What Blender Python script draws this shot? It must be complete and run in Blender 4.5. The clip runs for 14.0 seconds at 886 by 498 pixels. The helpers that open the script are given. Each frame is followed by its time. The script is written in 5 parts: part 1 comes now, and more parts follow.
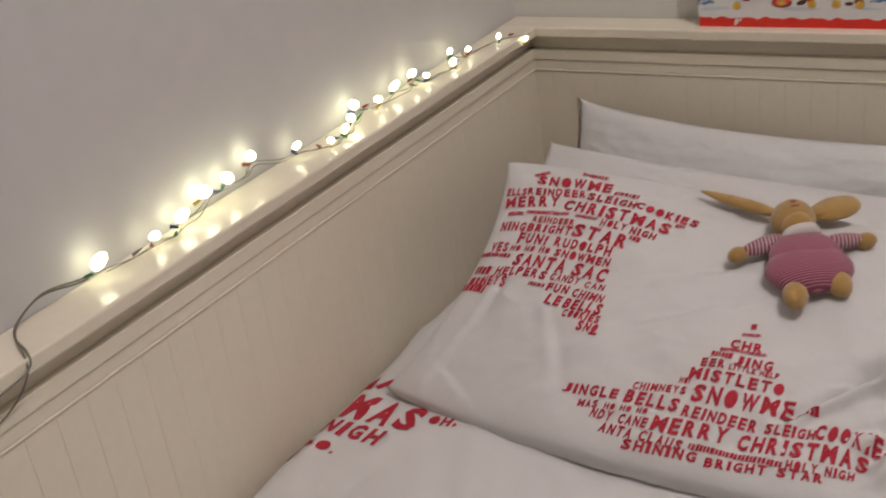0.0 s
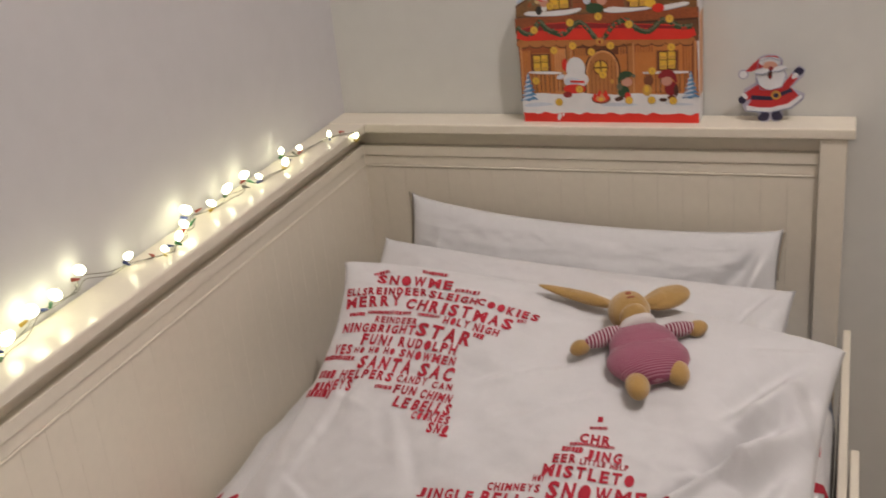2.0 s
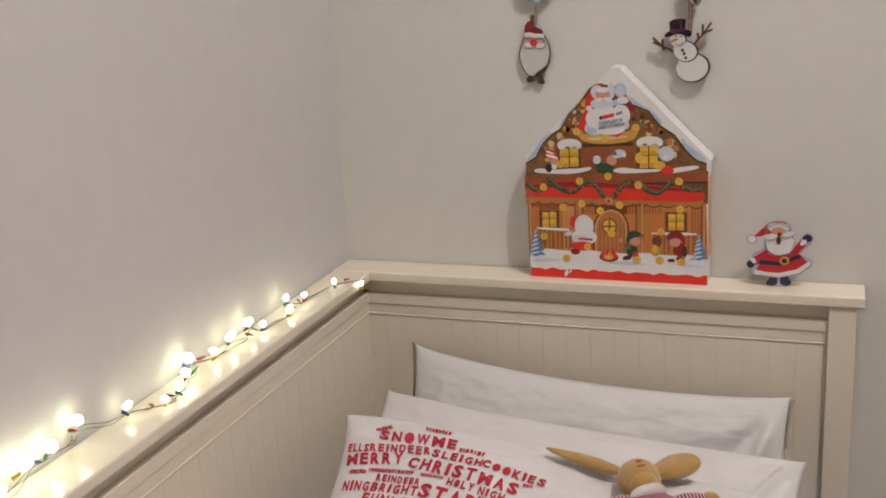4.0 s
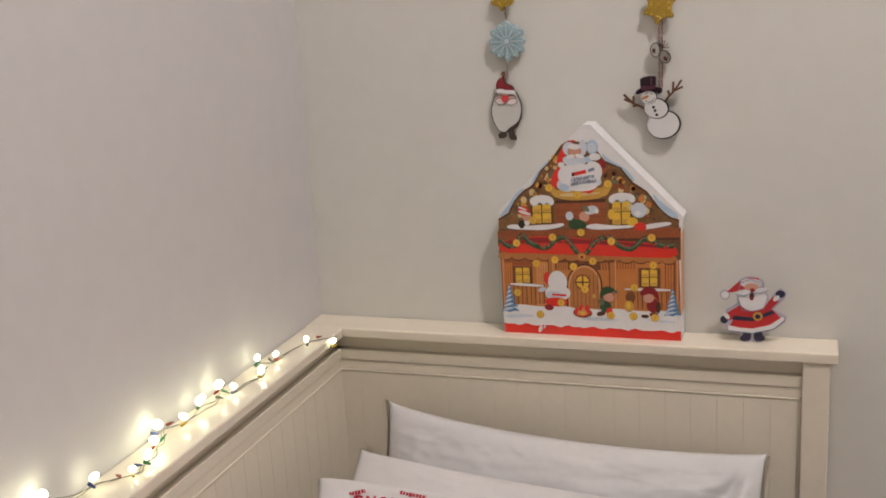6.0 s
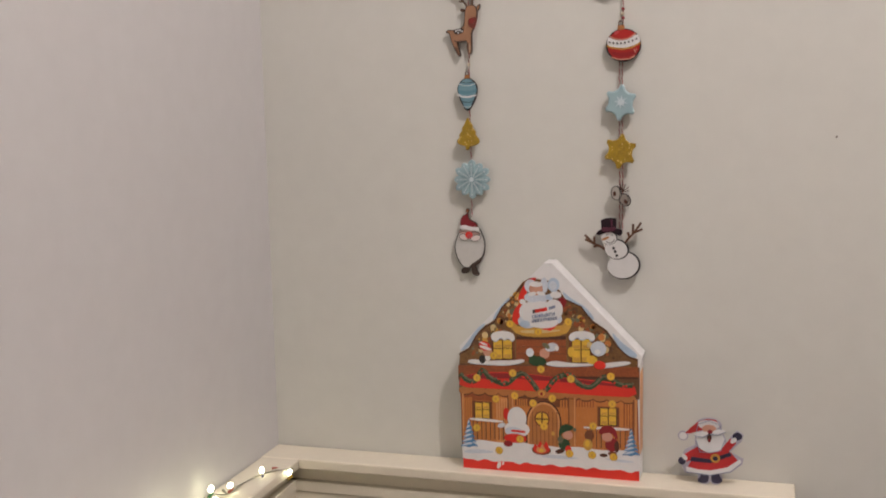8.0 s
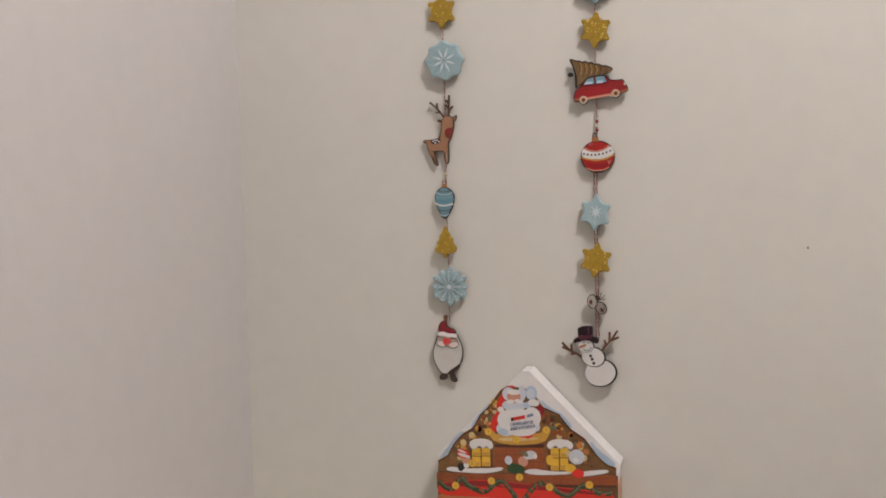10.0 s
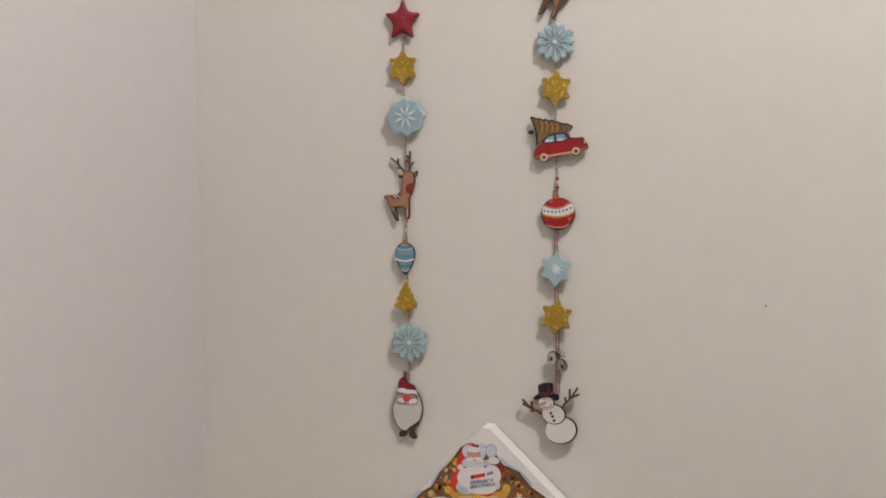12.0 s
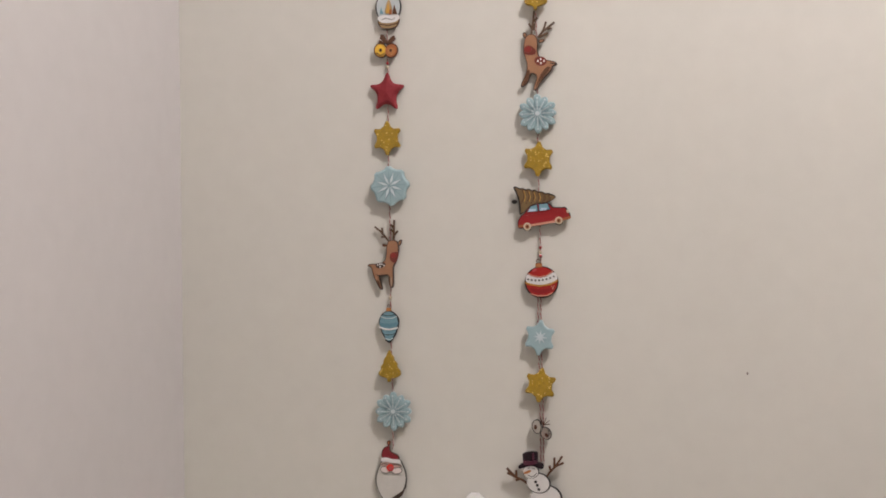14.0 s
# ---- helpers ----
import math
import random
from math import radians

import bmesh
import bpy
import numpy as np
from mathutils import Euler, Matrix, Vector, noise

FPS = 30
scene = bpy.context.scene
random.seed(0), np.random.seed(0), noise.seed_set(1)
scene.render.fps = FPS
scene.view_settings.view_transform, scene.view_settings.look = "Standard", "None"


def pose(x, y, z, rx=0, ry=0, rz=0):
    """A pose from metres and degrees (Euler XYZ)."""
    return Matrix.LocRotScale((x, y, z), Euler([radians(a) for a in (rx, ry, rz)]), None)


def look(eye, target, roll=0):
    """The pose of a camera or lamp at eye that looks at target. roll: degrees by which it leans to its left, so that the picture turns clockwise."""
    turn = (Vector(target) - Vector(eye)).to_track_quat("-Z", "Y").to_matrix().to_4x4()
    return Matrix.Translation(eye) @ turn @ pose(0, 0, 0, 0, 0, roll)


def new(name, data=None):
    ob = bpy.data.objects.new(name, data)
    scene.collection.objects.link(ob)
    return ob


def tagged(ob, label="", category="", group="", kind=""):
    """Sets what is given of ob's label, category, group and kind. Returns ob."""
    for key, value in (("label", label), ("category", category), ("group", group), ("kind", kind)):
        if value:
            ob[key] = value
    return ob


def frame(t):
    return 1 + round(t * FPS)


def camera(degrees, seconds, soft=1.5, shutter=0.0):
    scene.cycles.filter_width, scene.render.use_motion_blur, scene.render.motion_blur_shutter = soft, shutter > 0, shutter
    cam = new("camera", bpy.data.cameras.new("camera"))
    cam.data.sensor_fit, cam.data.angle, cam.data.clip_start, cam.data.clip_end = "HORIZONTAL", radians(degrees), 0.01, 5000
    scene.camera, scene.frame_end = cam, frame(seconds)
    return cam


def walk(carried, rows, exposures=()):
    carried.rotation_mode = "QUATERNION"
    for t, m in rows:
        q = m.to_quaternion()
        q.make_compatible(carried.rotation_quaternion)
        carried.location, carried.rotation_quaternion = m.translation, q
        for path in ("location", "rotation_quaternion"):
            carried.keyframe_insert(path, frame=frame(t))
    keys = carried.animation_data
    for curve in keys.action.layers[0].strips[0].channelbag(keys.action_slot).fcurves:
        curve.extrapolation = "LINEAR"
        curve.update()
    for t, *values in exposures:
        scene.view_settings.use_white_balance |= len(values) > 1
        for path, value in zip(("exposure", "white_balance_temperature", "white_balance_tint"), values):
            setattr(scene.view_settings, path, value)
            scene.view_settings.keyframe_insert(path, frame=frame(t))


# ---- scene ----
cam = camera(44.6, 14.0, soft=1.7, shutter=0.4)
PATH = [
    (0, (0.898, -1.739, 1.314), (-0.082, -0.223, 0.452), -7.8),
    (0.3, (0.897, -1.752, 1.342), (-0.015, -0.187, 0.495), -7.1),
    (0.5, (0.896, -1.741, 1.331), (0.021, -0.135, 0.52), -6.8),
    (0.8, (0.895, -1.742, 1.335), (0.078, -0.092, 0.554), -6.5),
    (1, (0.895, -1.74, 1.333), (0.112, -0.069, 0.561), -6.3),
    (1.2, (0.899, -1.738, 1.334), (0.149, -0.053, 0.561), -6.3),
    (1.5, (0.894, -1.732, 1.336), (0.216, -0.019, 0.556), -6.0),
    (1.8, (0.870, -1.729, 1.345), (0.209, -0.014, 0.559), -5.8),
    (2, (0.859, -1.728, 1.342), (0.172, -0.014, 0.573), -5.7),
    (2.2, (0.852, -1.725, 1.344), (0.137, -0.014, 0.590), -5.4),
    (2.5, (0.846, -1.722, 1.35), (0.114, -0.006, 0.629), -5.3),
    (2.8, (0.845, -1.719, 1.359), (0.116, 0.010, 0.673), -5.2),
    (3, (0.839, -1.716, 1.362), (0.126, 0.034, 0.705), -4.8),
    (3.3, (0.833, -1.714, 1.364), (0.122, 0.058, 0.767), -4.3),
    (3.5, (0.828, -1.715, 1.364), (0.119, 0.064, 0.789), -3.8),
    (4, (0.823, -1.71, 1.369), (0.148, 0.093, 0.828), -3.2),
    (6.5, (0.824, -1.686, 1.409), (0.201, 0.161, 0.961), -2.9),
    (7, (0.828, -1.69, 1.409), (0.227, 0.18, 1.034), -2.1),
    (7.5, (0.837, -1.693, 1.412), (0.233, 0.187, 1.098), -1.7),
    (8, (0.824, -1.696, 1.428), (0.253, 0.201, 1.157), -1.2),
    (8.5, (0.816, -1.704, 1.439), (0.268, 0.208, 1.229), -1.5),
    (11, (0.838, -1.689, 1.533), (0.324, 0.239, 1.391), -0.9),
    (11.5, (0.826, -1.687, 1.526), (0.344, 0.251, 1.412), -0.7),
    (12, (0.826, -1.69, 1.529), (0.363, 0.254, 1.441), -0.9),
    (12.5, (0.843, -1.686, 1.528), (0.375, 0.257, 1.481), -1.0),
    (13, (0.831, -1.697, 1.525), (0.386, 0.253, 1.528), -1.0),
    (13.5, (0.819, -1.7, 1.539), (0.397, 0.255, 1.548), -1.2),
    (14, (0.795, -1.708, 1.532), (0.401, 0.253, 1.567), -0.9),
]
walk(cam, [(t, look(eye, target, roll)) for t, eye, target, roll in PATH],
     exposures=[(0, -0.38), (1.0, -0.22), (2.0, -0.12), (3.5, 0.0), (6.5, 0.04), (14, 0.05)])

# ---- world and lamps ----
world = bpy.data.worlds.new("world")
scene.world = world
world.use_nodes = True
world.node_tree.nodes["Background"].inputs["Color"].default_value = (0.9, 0.85, 0.8, 1)
world.node_tree.nodes["Background"].inputs["Strength"].default_value = 0.02

lamp_data = bpy.data.lights.new("ceiling_bulb", "POINT")
lamp_data.energy, lamp_data.shadow_soft_size = 106, 0.03
lamp_data.color = (1.0, 0.920, 0.898)
lamp = new("ceiling_bulb", lamp_data)
lamp.matrix_world = pose(1.60, -1.2, 3.36)



# ---- materials ----
def material(name, colour, rough=0.6, metal=0.0, vary=0.06, scale=8.0, bump=0.0, bump_scale=200.0, sheen=0.0, coat=0.0, second=None, spec=0.5):
    """A surface with two scales of tone variation and a fine relief."""
    m = bpy.data.materials.new(name)
    m.use_nodes = True
    nt = m.node_tree
    b = nt.nodes["Principled BSDF"]
    b.inputs["Roughness"].default_value, b.inputs["Metallic"].default_value = rough, metal
    b.inputs["Sheen Weight"].default_value, b.inputs["Coat Weight"].default_value = sheen, coat
    b.inputs["Specular IOR Level"].default_value = spec
    co = nt.nodes.new("ShaderNodeTexCoord")
    big, small = nt.nodes.new("ShaderNodeTexNoise"), nt.nodes.new("ShaderNodeTexNoise")
    big.inputs["Scale"].default_value, small.inputs["Scale"].default_value = scale, scale * 14
    big.inputs["Detail"].default_value, small.inputs["Detail"].default_value = 4, 3
    add = nt.nodes.new("ShaderNodeMath")
    add.operation = "ADD"
    ramp = nt.nodes.new("ShaderNodeMapRange")
    ramp.inputs["From Min"].default_value, ramp.inputs["From Max"].default_value = 0.6, 1.4
    mix = nt.nodes.new("ShaderNodeMix")
    mix.data_type = "RGBA"
    dark = second or tuple(c * (1 - 2 * vary) for c in colour)
    mix.inputs["A"].default_value, mix.inputs["B"].default_value = (*dark, 1), (*colour, 1)
    for n in (big, small):
        nt.links.new(co.outputs["Object"], n.inputs["Vector"])
    nt.links.new(big.outputs["Fac"], add.inputs[0])
    nt.links.new(small.outputs["Fac"], add.inputs[1])
    nt.links.new(add.outputs[0], ramp.inputs["Value"])
    nt.links.new(ramp.outputs["Result"], mix.inputs["Factor"])
    nt.links.new(mix.outputs["Result"], b.inputs["Base Color"])
    if bump:
        fine, bp = nt.nodes.new("ShaderNodeTexNoise"), nt.nodes.new("ShaderNodeBump")
        fine.inputs["Scale"].default_value, fine.inputs["Detail"].default_value = bump_scale, 3
        bp.inputs["Strength"].default_value, bp.inputs["Distance"].default_value = bump, 0.002
        nt.links.new(co.outputs["Object"], fine.inputs["Vector"])
        nt.links.new(fine.outputs["Fac"], bp.inputs["Height"])
        nt.links.new(bp.outputs["Normal"], b.inputs["Normal"])
    return m


def glow(name, colour, strength):
    m = bpy.data.materials.new(name)
    m.use_nodes = True
    b = m.node_tree.nodes["Principled BSDF"]
    b.inputs["Base Color"].default_value = (*colour, 1)
    b.inputs["Emission Color"].default_value = (*colour, 1)
    b.inputs["Emission Strength"].default_value = strength
    return m


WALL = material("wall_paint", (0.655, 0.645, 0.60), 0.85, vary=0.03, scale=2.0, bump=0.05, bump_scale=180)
# lilac-grey paint, its tone also lowered in place of weaker lamp light
WALL_GREY_DIM = material("grey_wall_paint_dim", (0.565, 0.548, 0.548), 0.85, vary=0.03, scale=2.0, bump=0.05, bump_scale=180)
CEIL = material("ceiling_paint", (0.78, 0.76, 0.74), 0.9, vary=0.02, scale=2)
FLOOR = material("floor_wood", (0.20, 0.125, 0.075), 0.45, vary=0.15, scale=5)
PAINT = material("bed_paint", (0.77, 0.70, 0.575), 0.24, vary=0.03, scale=5, bump=0.08, bump_scale=120)
LINEN = material("white_cotton", (0.62, 0.605, 0.60), 0.9, vary=0.02, scale=9, bump=0.3, bump_scale=700, sheen=0.15)
LINEN_GREY = material("pillow_cotton", (0.62, 0.61, 0.605), 0.9, vary=0.03, scale=7, bump=0.3, bump_scale=600, sheen=0.15)
SHEET = material("pale_blue_cotton", (0.45, 0.50, 0.62), 0.9, vary=0.04, scale=9, bump=0.3, bump_scale=700)
FLAP = material("beige_cloth", (0.50, 0.44, 0.34), 0.9, vary=0.06, scale=40)
PIPING = material("pillow_edge", (0.42, 0.36, 0.28), 0.9, vary=0.1, scale=30)
INK = material("red_print", (0.43, 0.014, 0.034), 0.85, vary=0.12, scale=40, second=(0.32, 0.010, 0.024))
BULB = glow("bulb_glow", (0.95, 0.945, 0.63), 12.0)


# ---- helpers of this scene ----
def part(name, bm, mat, parent=None, label="", smooth=False):
    """Links a bmesh as one mesh object, under its thing where a parent is given."""
    me = bpy.data.meshes.new(name)
    if smooth:
        for f in bm.faces:
            f.smooth = True
    bm.to_mesh(me)
    bm.free()
    for m in (mat if isinstance(mat, (list, tuple)) else [mat]):
        me.materials.append(m)
    ob = new(name, me)
    ob.parent = parent
    if label:
        ob["label"] = label
    return ob


def thing(name, label, category, group="", at=(0, 0, 0)):
    e = new(name)
    e.empty_display_size = 0.05
    e.location = at
    return tagged(e, label, category, group)


def add_box(bm, x0, x1, y0, y1, z0, z1, bevel=0.0, mat=0):
    m = Matrix.Translation(((x0 + x1) / 2, (y0 + y1) / 2, (z0 + z1) / 2)) @ Matrix.Diagonal((x1 - x0, y1 - y0, z1 - z0, 1))
    vs = bmesh.ops.create_cube(bm, size=1, matrix=m)["verts"]
    faces = {f for v in vs for f in v.link_faces}
    for f in faces:
        f.material_index = mat
    if bevel:
        es = list({e for v in vs for e in v.link_edges})
        bmesh.ops.bevel(bm, geom=es, offset=bevel, segments=2, profile=0.5, affect="EDGES", material=mat)
    return bm


def box(*a, **k):
    return add_box(bmesh.new(), *a, **k)


# ---- the room ----
def wall(name, *a, mat=None, label="plain painted wall in warm off-white"):
    return tagged(part(name, box(*a), mat or WALL), label, "wall", kind="structure")


wall("wall_left", -0.12, 0, -4.6, 0.12, 0, 3.5, mat=WALL_GREY_DIM, label="plain painted wall in pale lilac grey, toned darker for weaker light")
wall("wall_far", 0, 4.0, 0, 0.12, 0, 3.5)
wall("wall_right", 4.0, 4.12, -4.6, 0.12, 0, 3.5)
wall("wall_back", -0.12, 4.12, -4.72, -4.6, 0, 3.5)
tagged(part("floor", box(-0.12, 4.12, -4.72, 0.12, -0.1, 0), FLOOR), "brown wooden floor", "floor", kind="structure")
tagged(part("ceiling", box(-0.12, 4.12, -4.72, 0.12, 3.5, 3.6), CEIL), "plain white ceiling", "ceiling", kind="structure")

# ---- the daybed ----
TOP, LT, DEEP = 0.83, 0.017, 0.072
bed = thing("daybed", "cream-white painted wooden daybed with panelled back and end", "bed")


def side_panel(length, along_x, start):
    """A panelled side: ledge, rail, moulding, narrow upright boards and a post. Built along x facing -y, or mirrored to lie along y."""
    swap = Matrix(((0, -1, 0, 0), (-1, 0, 0, 0), (0, 0, 1, 0), (0, 0, 0, 1)))

    def put(n, bm, lab=""):
        if not along_x:
            bmesh.ops.transform(bm, matrix=swap, verts=bm.verts)
            bmesh.ops.reverse_faces(bm, faces=bm.faces)
        return part(n, bm, PAINT, bed, lab)

    end = length - 0.0515
    put("top_ledge", box(start, length, -DEEP, -0.002, TOP - LT, TOP, bevel=0.0025), "flat painted ledge along the top")
    put("frieze", box(0.004, end, -0.047, -0.012, 0.7872, TOP - LT - 0.0006))
    put("top_rail", box(0.004, end, -0.0585, -0.012, 0.7684, 0.7868, bevel=0.0012))
    put("inner_frame", box(0.004, end, -0.0562, -0.012, 0.7512, 0.7676, bevel=0.0008))
    put("bead", box(0.004, end, -0.0580, -0.020, 0.7472, 0.7508, bevel=0.0017))
    x, w = 0.050, 0.0405
    while x < end - 0.004:
        x2 = min(x + w, end)
        put("board", box(x, x2 - 0.00015, -0.0565, -0.020, 0.22, 0.7466, bevel=0.0004))
        x = x2
    put("post", box(length - 0.051, length - 0.011, -0.0675, -0.008, 0.0, TOP - LT - 0.0006, bevel=0.002))


side_panel(0.875, True, 0.0)
side_panel(2.07, False, DEEP + 0.0008)
part("front_board", box(0.872, 0.884, -1.98, -0.082, 0.10, 0.50, bevel=0.002), PAINT, bed)
part("guard_rail", box(0.8865, 0.898, -1.98, -0.43, 0.10, 0.502, bevel=0.002), PAINT, bed)
part("bed_base", box(0.07, 0.870, -1.98, -0.078, 0.18, 0.26), PAINT, bed)


# ---- bedding ----
class Slab:
    """A soft slab with rounded edges and an uneven top; a side may rise."""

    def __init__(self, x0, x1, y0, y1, z0, z1, seed, lumps, r):
        self.k = (x0, x1, y0, y1, z0, z1, seed, lumps, r)

    def z(self, x, y, top=True):
        x0, x1, y0, y1, z0, z1, seed, lumps, r = self.k
        k = min(1, max(0, min(x - x0, x1 - x, y - y0, y1 - y)) / r)
        h = math.sqrt(max(0, 1 - (1 - k) ** 2))
        zc = z0 + (z1 - z0) * 0.3
        if not top:
            return zc - (zc - z0) * h
        wave = noise.noise(Vector((x * 5 + seed, y * 5, 0))) + 0.5 * noise.noise(Vector((x * 13, y * 13 + seed, 2)))
        wave += 0.35 * noise.noise(Vector((x * 30 + y * 12, y * 9 + seed, 5)))
        wave += 0.3 * max(0, 1 - 2.0 * abs(noise.noise(Vector((x * 7 + y * 5, y * 4 - x * 3 + seed, 8))))) ** 5
        return zc + (z1 - zc) * h + lumps * h * wave

    def mesh(self, nx, ny):
        x0, x1, y0, y1 = self.k[:4]
        bm = bmesh.new()
        for top in (True, False):
            g = [[bm.verts.new((x0 + (x1 - x0) * i / nx, y0 + (y1 - y0) * j / ny, self.z(x0 + (x1 - x0) * i / nx, y0 + (y1 - y0) * j / ny, top)))
                  for j in range(ny + 1)] for i in range(nx + 1)]
            for i in range(nx):
                for j in range(ny):
                    q = [g[i][j], g[i + 1][j], g[i + 1][j + 1], g[i][j + 1]]
                    bm.faces.new(q if top else q[::-1])
        bmesh.ops.remove_doubles(bm, verts=bm.verts, dist=1e-5)
        return bm


mattress = part("mattress", Slab(0.064, 0.868, -1.97, -0.065, 0.262, 0.43, 3, 0.0, 0.02).mesh(40, 80), SHEET, smooth=True)
tagged(mattress, "mattress under a pale blue sheet in the daybed", "mattress")
duvet_form = Slab(0.062, 0.868, -1.95, -0.30, 0.42, 0.512, 8, 0.010, 0.05)
duvet = part("duvet", duvet_form.mesh(110, 200), LINEN, smooth=True)
tagged(duvet, "white cotton duvet with large red printed words", "duvet")


class Cushion:
    """A pillow between four corners (far left, far right, near right, near left), with bulging faces."""

    def __init__(self, corners, up, down, pinch=0.03, power=0.45, lumps=0.006, seed=0.0, folds=(), bow=(0.02, 0.02), left=None):
        self.bow, self.left = bow, left
        self.c = [Vector(c) for c in corners]
        self.up, self.down, self.pinch, self.power, self.lumps, self.seed, self.folds = up, down, pinch, power, lumps, seed, folds
        a, b, c, d = self.c
        self.n = ((b - d).cross(a - c)).normalized()

    def flat(self, u, v):
        a, b, c, d = self.c
        su, sv = math.sin(math.pi * u), math.sin(math.pi * v)
        side = self.pinch if self.left is None else self.left
        uu, vv = u + (side * (1 - u) - self.pinch * u) * sv ** 0.8, v + (self.bow[0] * (1 - v) - self.bow[1] * v) * su ** 0.6
        return (a * (1 - uu) + b * uu) * (1 - vv) + (d * (1 - uu) + c * uu) * vv

    def at(self, u, v, top=True, lift=0.0):
        u, v = min(max(u, 0), 1), min(max(v, 0), 1)
        p = self.flat(u, v)
        bulge = max(0.0, 16 * u * (1 - u) * v * (1 - v)) ** self.power
        e = min(1, 8 * min(u, 1 - u, v, 1 - v))
        if not top:
            return p - self.n * self.down * bulge
        h = self.up * bulge
        h += self.lumps * e * (noise.noise(Vector((u * 5 + self.seed, v * 4, 1))) + 0.5 * noise.noise(Vector((u * 11, v * 9 + self.seed, 4))) + 0.22 * noise.noise(Vector((u * 26 + v * 9, v * 17 - u * 8 + self.seed, 7))))
        ru, rv = u * 6 + self.seed * 3.7, v * 5
        crease = (1 - abs(noise.noise(Vector((ru * 0.8 + rv * 0.5, rv * 1.5 - ru * 0.4, 9)))) * 1.9)
        crease2 = (1 - abs(noise.noise(Vector((ru * 1.9 - rv * 0.9, rv * 1.2 + ru * 0.7, 13)))) * 2.1)
        edge = 0.35 + 0.65 * min(1, 4 * max(abs(u - 0.5) - 0.25, abs(v - 0.5) - 0.25, 0))
        h += self.lumps * e * edge * (0.30 * max(0, crease) ** 4 + 0.16 * max(0, crease2) ** 4)
        for (u0, v0, u1, v1, width, depth) in self.folds:
            du, dv = u1 - u0, v1 - v0
            ll = du * du + dv * dv
            k = ((u - u0) * du + (v - v0) * dv) / ll
            s = ((u - u0) * dv - (v - v0) * du) / math.sqrt(ll)
            if -0.3 < k < 1.3:
                fade = max(0, min(1, (k + 0.3) * 3)) * max(0, min(1, (1.3 - k) * 3))
                h += depth * fade * e * math.exp(-(s / width) ** 2) * (1 if s > 0 else 1) - depth * 0.8 * fade * e * math.exp(-((s - width * 1.3) / width) ** 2)
        return p + self.n * (h + lift)

    def mesh(self, n=72, m=60):
        bm = bmesh.new()
        for top in (True, False):
            g = [[bm.verts.new(self.at(i / n, j / m, top)) for j in range(m + 1)] for i in range(n + 1)]
            for i in range(n):
                for j in range(m):
                    q = [g[i][j], g[i][j + 1], g[i + 1][j + 1], g[i + 1][j]]
                    bm.faces.new(q if top else q[::-1])
        bmesh.ops.remove_doubles(bm, verts=bm.verts, dist=1e-5)
        return bm


back_pillow = Cushion([(0.163, -0.108, 0.720), (0.778, -0.098, 0.676), (0.79, -0.21, 0.47), (0.15, -0.21, 0.47)], 0.055, 0.018, seed=2, lumps=0.007, pinch=0.02, bow=(0.10, 0.02),
                      folds=[(0.86, 0.62, 0.95, 0.28, 0.03, 0.026), (0.93, 0.55, 0.96, 0.2, 0.02, 0.024), (0.06, 0.5, 0.10, 0.2, 0.02, 0.006)])
ob = part("pillow", back_pillow.mesh(120, 90), LINEN_GREY, smooth=True)
tagged(ob, "plain white pillow leaning on the panelled bed end", "pillow", "pillows on the daybed")


def pillow_edge(c, u, v0, v1, r, owner):
    """A flat seam strip along one side of a pillow."""
    bm = bmesh.new()
    n = 20
    rows = []
    for i in range(n + 1):
        v = v0 + (v1 - v0) * i / n
        p, q = c.at(u, v), c.at(u + (0.02 if u < 0.5 else -0.02), v)
        d = (p - q).normalized()
        rows.append([bm.verts.new(p + d * r + c.n * 0.004), bm.verts.new(p + c.n * 0.006), bm.verts.new(p - c.n * 0.008), bm.verts.new(p + d * r - c.n * 0.004)])
    for a, b in zip(rows, rows[1:]):
        for k in range(4):
            bm.faces.new((a[k], a[(k + 1) % 4], b[(k + 1) % 4], b[k]))
    bm.faces.new(rows[0])
    bm.faces.new(rows[-1][::-1])
    bmesh.ops.recalc_face_normals(bm, faces=bm.faces)
    part("seam", bm, PIPING, owner, "brownish open pillowcase seam")


pillow_edge(back_pillow, 0.0, 0.01, 0.95, 0.007, ob)
pillow_edge(back_pillow, 1.0, 0.03, 0.35, 0.006, ob)
tag_bm = bmesh.new()
tri = [tag_bm.verts.new(back_pillow.at(u, v, True, d)) for d in (0.001, 0.004) for u, v in ((0.315, 0.52), (0.335, 0.36), (0.375, 0.52))]
for k in ((3, 4, 5), (2, 1, 0), (0, 1, 4, 3), (1, 2, 5, 4), (2, 0, 3, 5)):
    tag_bm.faces.new([tri[i] for i in k])
part("cloth_flap", tag_bm, FLAP, ob, "small beige cloth flap")
mid_pillow = Cushion([(0.162, -0.235, 0.688), (0.805, -0.235, 0.636), (0.82, -0.58, 0.51), (0.14, -0.58, 0.51)], 0.05, 0.03, seed=5, lumps=0.010, bow=(0.05, 0.02),
                     folds=[(0.90, 0.34, 0.96, 0.10, 0.022, 0.026), (0.95, 0.3, 0.985, 0.15, 0.014, 0.022)])
ob = part("pillow", mid_pillow.mesh(120, 90), LINEN, smooth=True)
tagged(ob, "plain white pillow under the printed one", "pillow", "pillows on the daybed")
